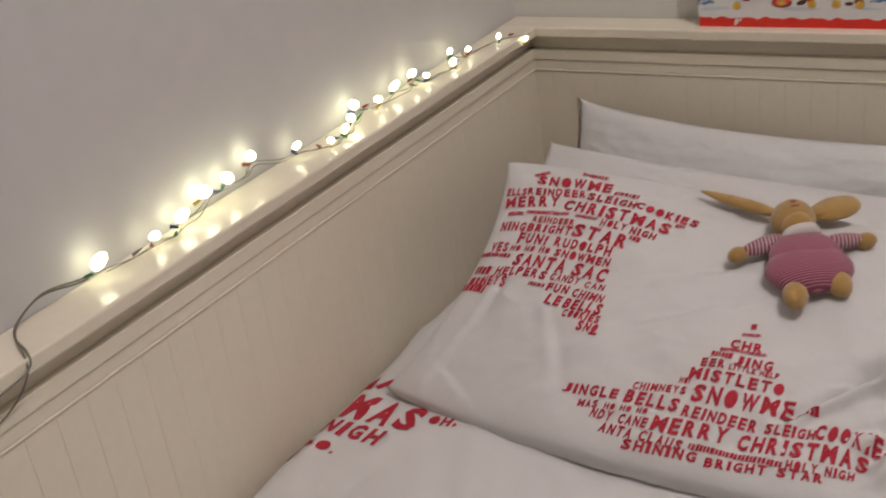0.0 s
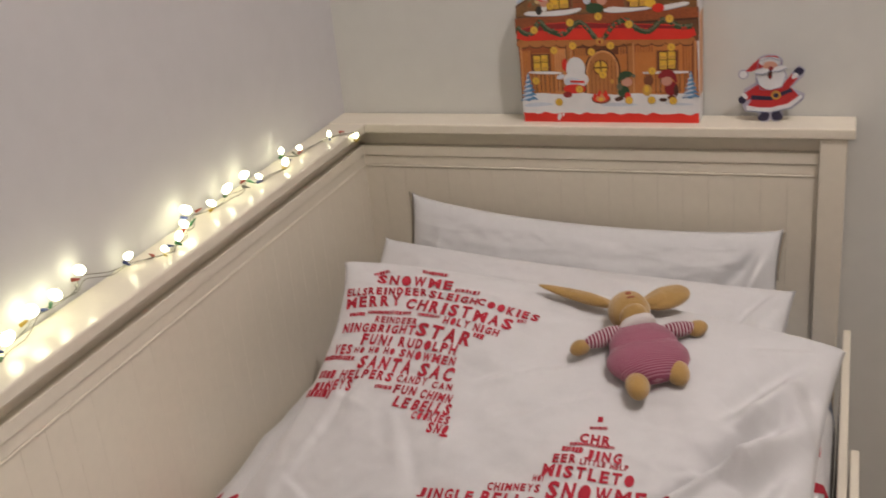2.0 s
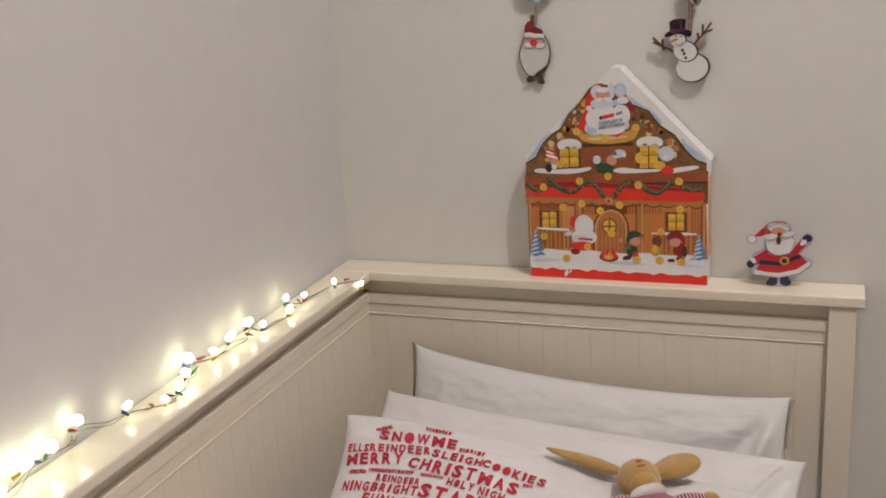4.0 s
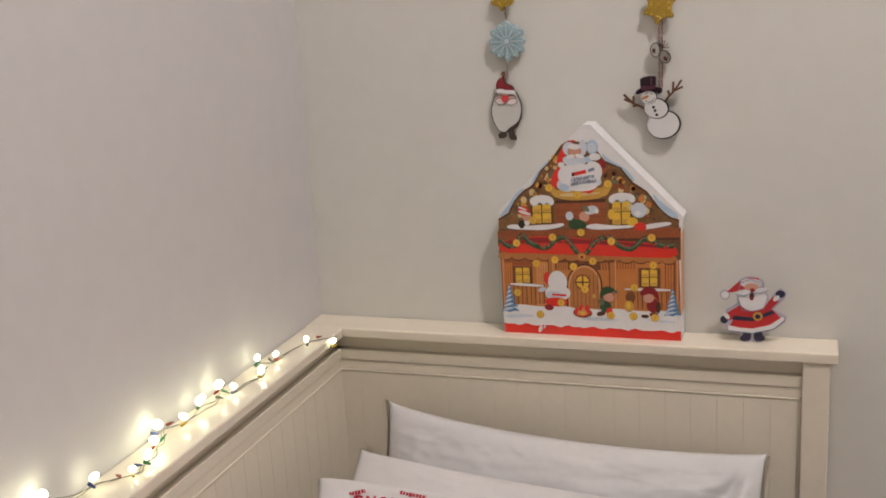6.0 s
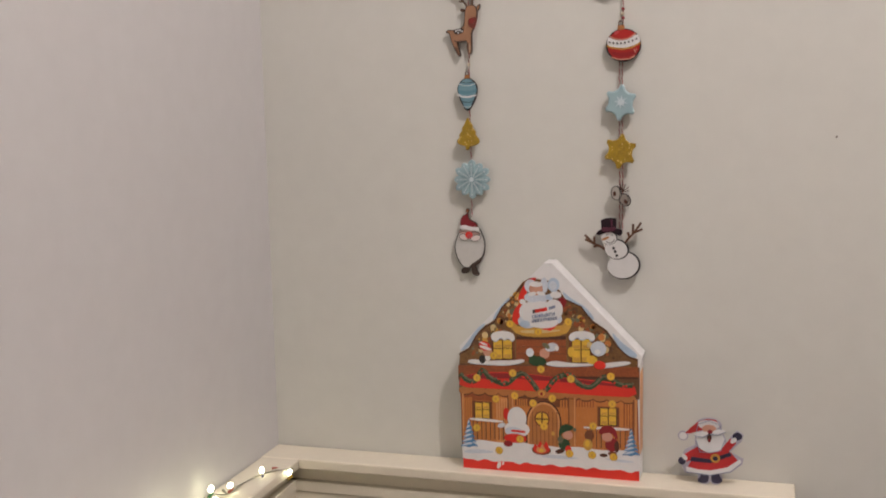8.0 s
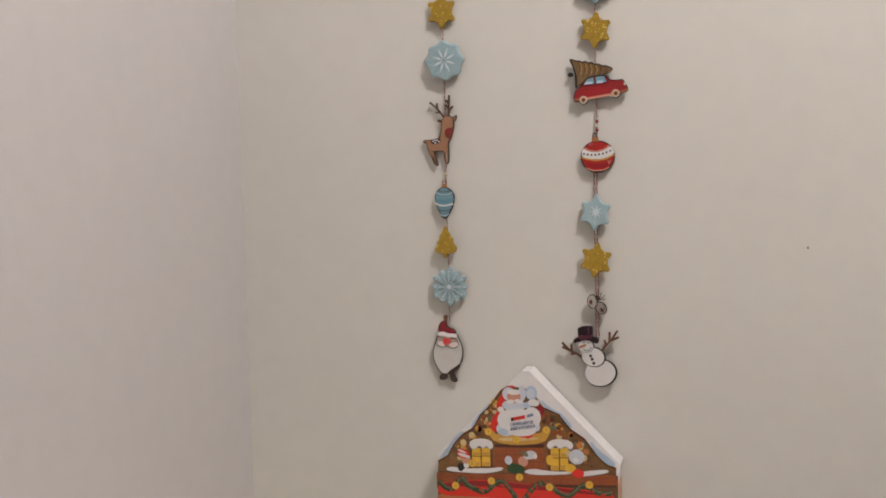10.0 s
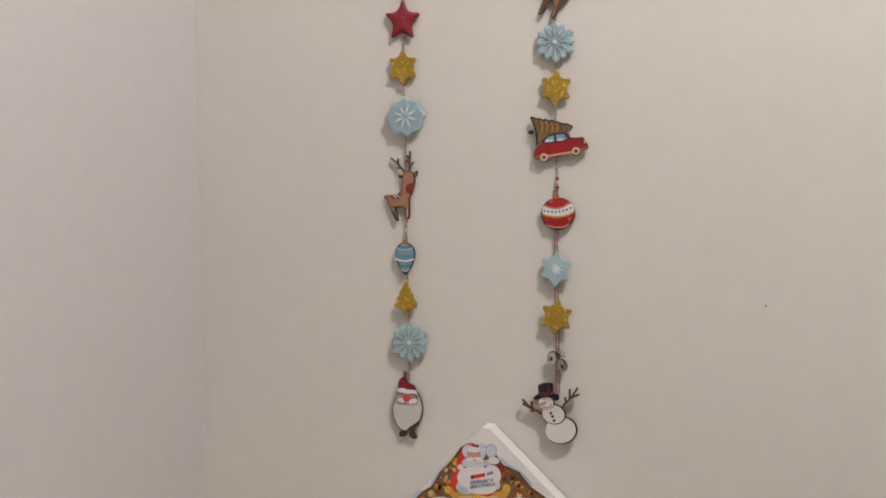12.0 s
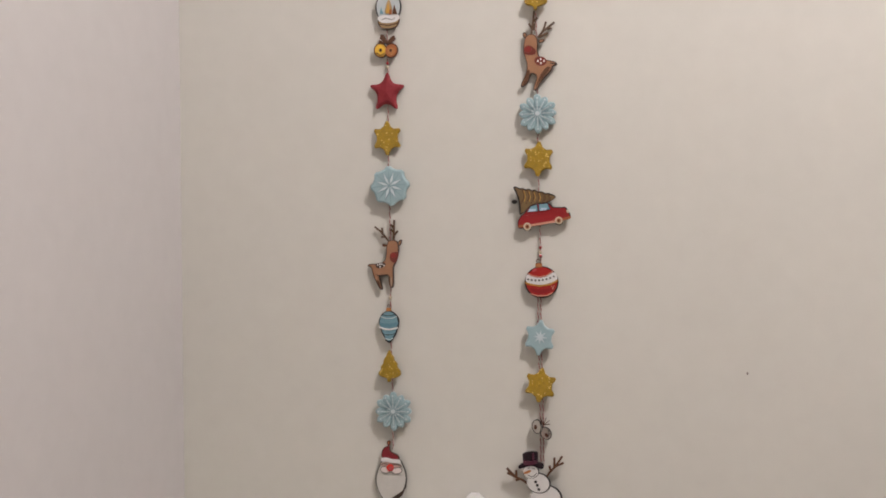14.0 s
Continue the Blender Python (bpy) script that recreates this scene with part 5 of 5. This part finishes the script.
def deer_leaping(x, z, own):
    q, o = drawn(x, z, 255, 270)
    c = Cut(-0.0055)
    for pts in (q(224, 186, 234, 120, 240, 65), q(233, 122, 256, 100), q(228, 152, 212, 128), q(238, 160, 240, 130), q(258, 200, 285, 170, 300, 124), q(284, 172, 342, 128), q(300, 160, 330, 158), q(266, 200, 308, 180)):
        c.line(pts, 0.0028, C_ANTLER, 0, thick=0.003)
    plate(c, soft(q(178, 172, 196, 170, 204, 190, 190, 204, 180, 192), 1), C_BOOT, C_DEER, 0.003, 0.0012)
    plate(c, soft(q(258, 214, 288, 208, 294, 222, 266, 236), 1), C_BOOT, C_DEER, 0.003, 0.0012)
    body = soft(q(194, 190, 226, 178, 256, 196, 260, 240, 256, 264, 264, 305, 300, 318, 350, 332, 356, 348, 332, 356, 326, 378, 272, 430, 246, 478, 228, 476, 232, 450, 252, 402, 226, 386, 214, 400, 200, 442, 172, 456, 163, 446, 190, 394, 200, 350, 194, 318, 184, 290, 180, 262, 185, 220), 1)
    plate(c, body, C_BOOT, C_DEER, 0.0034, 0.0014, (-0.0003, 0.0004))
    c.y -= 0.0034
    c.add(soft(q(184, 250, 208, 238, 232, 250, 250, 272, 240, 292, 200, 290, 184, 280), 1), C_MUZZLE2, 2)
    c.add(o(206, 262, 17, 17), C_MUZZLE, 3)
    c.add(o(270, 325, 32, 24, -14), C_MUZZLE2, 2)
    for a, b in ((257, 324), (271, 315), (288, 325), (272, 336)):
        c.add(o(a, b, 5, 6, 0, 8), C_WHITE, 3)
    c.add(soft(q(200, 365, 218, 372, 198, 436, 174, 450, 192, 400), 1), C_TWIG, 2)
    c.add(soft(q(300, 352, 326, 362, 262, 430, 240, 468, 262, 404), 1), C_TWIG, 2)
    c.line(q(320, 338, 348, 342), 0.0016, C_BOOT, 2)
    c.part("reindeer", own, "painted wooden reindeer cut-out, legs bent")


def drop_bauble(x, z, own):
    c = Cut(-0.0065)
    q, o = drawn(x, z, 271, 482)
    out = soft(q(271, 570, 250, 545, 228, 500, 216, 455, 222, 425, 245, 400, 271, 392, 298, 400, 322, 425, 328, 455, 318, 500, 294, 545), 2)
    plate(c, out, C_BLACK, TEAL, 0.0034, 0.0015, (-0.0003, 0.0003))
    c.y -= 0.0034
    c.add(soft(q(222, 452, 240, 458, 271, 462, 302, 458, 323, 450, 322, 470, 271, 480, 221, 472), 1), TEAL_DEEP, 2)
    for pts, w, m in ((q(219, 478, 245, 490, 275, 493, 318, 484), 0.0026, C_WHITE), (q(226, 424, 255, 434, 290, 434, 316, 424), 0.0011, ICE_LINE), (q(234, 412, 262, 420, 290, 419, 308, 411), 0.0009, C_BLACK), (q(232, 512, 262, 520, 290, 519, 310, 508), 0.0009, C_BLACK), (q(246, 538, 264, 545, 282, 545, 294, 538), 0.0012, ICE_LINE), (q(252, 550, 271, 556, 288, 549), 0.0008, C_BLACK)):
        c.line(pts, w, m, 3)
    c.add(q(260, 378, 284, 378, 288, 396, 256, 396), C_WOOD, 1)
    c.line(q(264, 380, 263, 366, 272, 360, 280, 366, 279, 380), 0.0010, C_DARK, 1)
    c.part("bauble", own, "teal drop-shaped bauble cut-out")


def gnome(x, z, own):
    c = Cut(-0.005)
    q, o = drawn(x, z, 202, 239)
    plate(c, soft(q(184, 52, 194, 48, 202, 56, 198, 74, 186, 74, 180, 64), 1), C_DARK, C_COPPER, 0.003, 0.0012)
    beard = soft(q(152, 148, 128, 205, 115, 250, 122, 300, 144, 345, 166, 368, 196, 370, 250, 345, 274, 305, 288, 258, 284, 212, 268, 172, 254, 148, 204, 140), 2)
    plate(c, beard, C_LINE, C_IVORY, 0.0034, 0.0016)
    plate(c, soft(q(194, 66, 186, 78, 166, 85, 152, 110, 151, 145, 204, 152, 252, 150, 241, 124, 216, 114, 200, 104, 197, 82), 1), C_DARK, FELT_RED, 0.004, 0.0011)
    for pts in (q(154, 372, 176, 362, 196, 368, 196, 396, 160, 400, 152, 390), q(208, 360, 232, 354, 240, 378, 252, 396, 248, 411, 212, 404)):
        c.add(soft(pts, 1), C_BOOT, thick=0.0036)
    c.y -= 0.0034
    c.add(soft(q(193, 372, 206, 348, 245, 324, 274, 300, 268, 330, 244, 350, 222, 362), 1), C_BOOT, 3)
    c.line(q(286, 258, 282, 290, 268, 318), 0.0014, C_BOOT, 3)
    c.add(soft(q(150, 142, 180, 136, 206, 146, 236, 146, 256, 150, 256, 168, 236, 164, 204, 166, 176, 158, 152, 160), 1), C_WHITE, 4)
    c.add(soft(q(148, 162, 256, 168, 264, 192, 142, 188), 1), C_ROSY, 2)
    c.line(q(144, 180, 162, 168, 182, 172, 200, 180, 220, 172, 244, 172, 262, 186), 0.0009, C_LINE, 4)
    for a, b, ra, tilt in ((172, 202, 27, -12), (236, 206, 29, 12)):
        c.add(o(a, b, ra, 18, tilt), C_LINE, 4)
        c.add(o(a, b, ra - 3, 15, tilt), C_ROSY2, 5)
    c.add(o(200, 190, 20, 19), C_RED, 6)
    c.add(o(204, 194, 13, 12), C_ROSE, 7)
    c.part("gnome", own, "flat bearded gnome with red hat")


def car(x, z, own):
    c = Cut(-0.0075)
    q, o = drawn(x, z, 255, 473)
    fir = soft(q(118, 338, 128, 330, 160, 345, 168, 339, 182, 350, 202, 344, 216, 356, 230, 349, 246, 362, 270, 361, 282, 372, 302, 370, 342, 388, 326, 406, 300, 420, 215, 428, 186, 456, 164, 472, 148, 484, 150, 440, 144, 400, 130, 362), 1)
    plate(c, fir, C_BLACK, C_OLIVE2, 0.0034, 0.0015, (0.0010, -0.0006))
    c.add(o(124, 412, 15, 11), C_BLACK, thick=0.003)
    body = soft(q(142, 548, 138, 520, 150, 490, 176, 470, 196, 440, 220, 424, 290, 416, 314, 430, 322, 445, 372, 446, 386, 442, 402, 465, 414, 490, 410, 506, 380, 514, 200, 547, 152, 552), 1)
    plate(c, body, C_BLACK, C_CAR, 0.0042, 0.0012, (-0.0002, -0.0003))
    for a, b in ((190, 541), (352, 514)):
        c.add(o(a, b, 23, 23, 0, 24), C_BLACK, thick=0.0046)
    c.y -= 0.0034
    for k in range(6):
        a = 165 + 26 * k
        c.line(q(a, 348 + 5 * k, a + 10, 375 + 4 * k, a + 6, 400 + 2 * k, a - 6, 424), 0.0013, C_TWIG, 2)
        c.line(q(a + 10, 356 + 5 * k, a + 18, 385 + 3 * k, a + 12, 412), 0.0009, C_GOLD if k < 4 else C_TWIG, 2)
    c.line(q(132, 350, 148, 400, 152, 460), 0.0018, C_BLACK, 2)
    c.y -= 0.0008
    for pts in (q(188, 468, 208, 436, 243, 427, 248, 465), q(251, 464, 249, 426, 296, 422, 311, 457)):
        c.add(pts, C_NAVY, 2)
        c.add(inset(pts, 0.0010), TEAL, 3)
        (ax, az), (bx, bz) = pts[0], pts[2]
        c.add([(ax + (bx - ax) * t, az + (bz - az) * s) for t, s in ((0.12, 0.06), (0.85, 0.12), (0.9, 0.40), (0.25, 0.40))], C_ICEBLUE, 4)
    c.line(q(160, 485, 300, 468, 400, 470), 0.0007, C_DEEP, 2)
    c.line(q(146, 540, 168, 537), 0.0034, C_COPPER, 3)
    c.line(q(212, 535, 332, 518), 0.0034, C_SKIN, 3)
    c.line(q(374, 508, 410, 498), 0.0036, C_COPPER, 3)
    c.add(o(398, 468, 6, 9, 20, 10), C_CREAM, 3)
    c.y -= 0.0006
    for a, b in ((190, 541), (352, 514)):
        c.add(o(a, b, 20, 20, 0, 22), C_CREAM, 2)
        c.add(o(a, b, 11, 11, 0, 16), C_COPPER, 3)
        c.add(o(a, b, 6, 6, 0, 12), C_DARK, 4)
    c.part("car_with_tree", own, "red car cut-out carrying a fir tree")


def round_bauble(x, z, own):
    c = Cut(-0.0065)
    q, o = drawn(x, z, 270, 178)
    plate(c, o(270, 178, 87, 82, 0, 36), C_BLACK, C_RED2, 0.0036, 0.0017, (0.0005, 0.0004))
    c.y -= 0.0036
    c.add(soft(q(198, 134, 225, 150, 262, 156, 300, 148, 338, 122, 352, 150, 352, 166, 310, 186, 262, 192, 220, 186, 190, 176, 190, 152), 1), C_WHITE, 2)
    c.line(q(200, 130, 228, 145, 262, 151, 300, 143, 334, 118), 0.0014, C_SKIN, 3)
    c.line(q(189, 180, 220, 190, 262, 197, 312, 190, 353, 170), 0.0020, C_GOLD, 3)
    for i in range(8):
        a = 202 + 19 * i
        c.add(o(a, 168 - 0.0026 * (a - 258) ** 2 - 0.04 * (a - 258), 5, 5, 0, 10), C_BLACK, 4)
    c.add(soft(q(205, 205, 260, 216, 330, 206, 345, 194, 330, 225, 270, 240, 222, 228), 1), C_CAR, 2)
    c.line(q(212, 236, 250, 248, 300, 246, 326, 232), 0.0018, C_SKIN, 3)
    c.add(soft(q(222, 112, 244, 104, 250, 114, 228, 128), 1), C_ROSE, 2)
    c.line(q(322, 198, 328, 214, 336, 196), 0.0010, C_SKIN, 3)
    c.add(q(242, 80, 274, 78, 276, 100, 240, 102), C_WOOD, 1)
    c.line(q(247, 82, 246, 66, 257, 58, 267, 66, 266, 82), 0.0011, C_DARK, 1)
    c.part("bauble", own, "round red bauble cut-out with white band")


def grey_bells(x, z, own):
    c = Cut(-0.010)
    q, o = drawn(x, z, 240, 266)
    plate(c, o(286, 304, 28, 35, 32), C_BLACK, GREY_BELL, 0.004, 0.0010)
    plate(c, o(243, 270, 28, 37, 8), C_BLACK, GREY_PALE, 0.005, 0.0010)
    for tip in ((258, 222), (272, 216), (288, 226), (304, 240), (306, 258), (262, 240)):
        c.line(q(276, 262, *tip), 0.0010, C_DARK, 0, thick=0.004)
    c.y -= 0.0052
    c.add(o(235, 272, 8, 12), C_DARK, 2)
    c.line(q(258, 244, 264, 270, 258, 298), 0.0010, C_BLACK, 2)
    c.y += 0.0008
    c.add(o(290, 312, 8, 12, 30), C_DARK, 2)
    c.line(q(300, 284, 304, 306, 296, 326), 0.0008, C_BLACK, 2)
    c.part("bell_ornament", own, "pair of small grey painted bells")


def gold_bells(x, z, own):
    c = Cut(-0.006)
    q, o = drawn(x, z, 270, 250)
    plate(c, o(232, 268, 37, 40, 20), C_DARK, C_GOLD, 0.0036, 0.0014)
    plate(c, o(290, 272, 36, 40, -20), C_DARK, C_COPPER, 0.0036, 0.0014)
    for pts in (q(264, 238, 228, 206, 234, 184, 250, 186, 272, 226), q(260, 236, 288, 202, 306, 192, 314, 210, 284, 240), q(252, 236, 222, 228, 226, 212, 256, 226)):
        plate(c, pts, C_DARK, C_TWIG, 0.0042, 0.0006)
    c.y -= 0.0036
    c.add(o(230, 268, 26, 27, 20), C_YELLOW, 2)
    c.add(o(233, 268, 8, 9), C_DARK, 3)
    c.line(q(210, 280, 232, 296, 256, 284), 0.0010, C_DARK, 3)
    c.add(o(290, 276, 20, 22, -20), C_WOOD, 2)
    c.add(o(288, 272, 7, 8), C_DARK, 3)
    c.part("bell_ornament", own, "pair of small gold and copper painted bells")


def snow_globe(x, z, own):
    c = Cut(-0.005)
    q, o = drawn(x, z, 262, 30)
    plate(c, soft(q(200, 84, 324, 84, 316, 118, 296, 140, 228, 140, 206, 118), 1), C_DARK, C_WOOD2, 0.003, 0.0011)
    plate(c, o(262, 24, 70, 86, 0, 32), C_BLACK, GLASSY, 0.0036, 0.0016)
    c.y -= 0.0036
    c.add(soft(q(200, 76, 230, 66, 262, 70, 300, 64, 326, 74, 312, 104, 262, 112, 214, 104), 1), C_WHITE, 2)
    c.add(soft(q(240, 62, 252, 10, 266, -20, 280, 12, 286, 62), 1), C_WOOD2, 3)
    c.add(q(250, 60, 264, 0, 274, 60), C_GOLD, 4)
    c.add(q(284, 66, 296, 14, 312, 66), C_TWIG, 4)
    c.add(q(268, 66, 270, 40, 282, 40, 282, 66), C_COPPER, 5)
    c.add(q(216, 60, 224, 24, 236, 60), TEAL, 3)
    c.line(q(224, 92, 250, 84, 280, 94, 300, 86), 0.0008, C_LINE, 3)
    c.line(q(206, 112, 262, 124, 318, 112), 0.0014, C_DARK, 1)
    c.part("snow_globe", own, "snow globe cut-out on a tan base")


def snowman(x, z, own):
    c = Cut(-0.011)
    q, o = drawn(x, z, 234, 393)
    for pts in (q(216, 414, 186, 392, 150, 378, 126, 356, 104, 334), q(152, 380, 151, 344), q(140, 372, 106, 356), q(176, 386, 150, 392), q(300, 382, 322, 350, 346, 325, 368, 296, 386, 268), q(346, 326, 348, 276), q(356, 316, 392, 300), q(330, 344, 322, 318)):
        c.line(pts, 0.0032, C_TWIG, 0, thick=0.004)
    plate(c, soft(o(302, 486, 84, 72, 10, 32), 1), C_BLACK, C_CHALK, 0.004, 0.0012, (-0.0012, 0.0003))
    plate(c, o(266, 404, 62, 52, -10, 28), C_BLACK, C_CHALK, 0.0046, 0.0011, (-0.0009, 0.0002))
    plate(c, o(227, 346, 42, 35, 0, 26), C_BLACK, C_CHALK, 0.0052, 0.0007, (-0.0003, -0.0002))
    c.add(soft(q(162, 320, 174, 308, 190, 300, 262, 297, 290, 302, 296, 315, 288, 333, 270, 330, 262, 321, 225, 314, 186, 328, 168, 333), 1), C_HAT, thick=0.0066)
    c.add(q(186, 256, 204, 246, 234, 242, 258, 244, 264, 250, 263, 306, 226, 310, 190, 312), C_HAT, thick=0.0072)
    c.y -= 0.0072
    c.add(soft(q(189, 288, 224, 292, 263, 284, 263, 304, 226, 312, 190, 312), 1), C_BAND, 2)
    c.add(q(236, 250, 246, 249, 247, 284, 238, 285), C_BAND, 2)
    c.y += 0.0020
    c.add(soft(q(228, 334, 228, 348, 196, 360, 188, 352, 206, 342), 1), C_WOOD, 2)
    c.line(q(212, 330, 222, 326), 0.0009, C_BLACK, 2)
    c.line(q(236, 330, 248, 330), 0.0009, C_BLACK, 2)
    c.line(q(214, 364, 230, 372, 246, 366, 256, 352), 0.0010, C_BLACK, 2)
    c.y += 0.0006
    for a, b in ((251, 397), (259, 414), (267, 435)):
        c.add(o(a, b, 7.5, 7.5, 0, 12), C_BLACK, 2)
    c.part("snowman", own, "flat snowman with black hat and twig arms")


def bead(x, z, own, mat, lab):
    bm = bmesh.new()
    bmesh.ops.create_icosphere(bm, subdivisions=2, radius=0.0027, matrix=Matrix.Translation((x, -0.0046, z)))
    part("bead", bm, mat, own, lab, smooth=True)


def cord(own, x, z0, z1, r=0.0011):
    """Two yarns twisted round each other, one white and one red."""
    for k, mat in ((0, CORD), (math.pi, CORD_RED)):
        n = int((z1 - z0) / 0.0022)
        pts = [(x + 0.0007 * math.cos(i * 1.05 + k) + 0.0005 * math.sin(i * 0.05), -0.0040 - 0.0007 * math.sin(i * 1.05 + k), z0 + (z1 - z0) * i / n) for i in range(n + 1)]
        bm, rings = bmesh.new(), []
        for px, py, pz in pts:
            rings.append([bm.verts.new((px + r * 0.62 * math.cos(t), py + r * 0.62 * math.sin(t), pz)) for t in (0, 1.571, 3.142, 4.712)])
        for a, b in zip(rings, rings[1:]):
            for j in range(4):
                bm.faces.new((a[j], a[(j + 1) % 4], b[(j + 1) % 4], b[j]))
        part("cord", bm, mat, own, "twisted red and white cord", smooth=True)


GL, GR = 0.365, 0.609
left = thing("hanging_garland", "string garland of cut-out winter ornaments ending in a gnome", "garland", "garlands on the wall")
cord(left, GL, 1.24, 2.06)
snow_globe(0.369, 1.956, left)
gold_bells(0.367, 1.893, left)
bead(0.3655, 1.8665, left, C_DEEP, "small dark red bead")
bead(0.3650, 1.8605, left, C_CREAM, "small cream bead")
felt_star(0.3645, 1.820, left)
gold_star(0.364, 1.744, left, 0, 0.030, 0.005)
octagon_flake(0.3685, 1.666, left)
deer_standing(0.357, 1.555, left)
bead(0.3645, 1.485, left, C_CREAM, "small cream bead")
drop_bauble(0.3625, 1.437, left)
gold_tree(0.3625, 1.378, left)
petal_flake(0.3685, 1.302, left, 3)
gnome(0.362, 1.196, left)
right = thing("hanging_garland", "string garland of cut-out winter ornaments ending in a snowman", "garland", "garlands on the wall")
cord(right, GR, 1.22, 2.06)
cord(right, GR - 0.0045, 1.22, 1.49)
gold_tree(0.609, 1.966, right)
deer_leaping(0.611, 1.873, right)
petal_flake(0.6095, 1.773, right, 7, 0.005)
gold_star(0.6095, 1.7015, right, 4, 0.030, 0.006, 0.9)
car(0.6105, 1.616, right)
bead(0.6098, 1.562, right, C_DEEP, "small dark red bead")
bead(0.6092, 1.5545, right, C_CREAM, "small cream bead")
bead(0.6098, 1.548, right, C_DEEP, "small dark red bead")
round_bauble(0.611, 1.507, right)
ice_star(0.607, 1.420, right)
gold_star(0.607, 1.3455, right, 8, 0.0295, 0.010, 0.94)
grey_bells(0.600, 1.282, right)
snowman(0.592, 1.196, right)
c = Cut(-0.0002)
c.add(oval(0.922, 1.364, 0.0016, 0.0022, 10), C_GREY, thick=0.001)
tagged(c.part("wall_mark", None), "small dark chip in the wall paint", "mark", kind="structure")
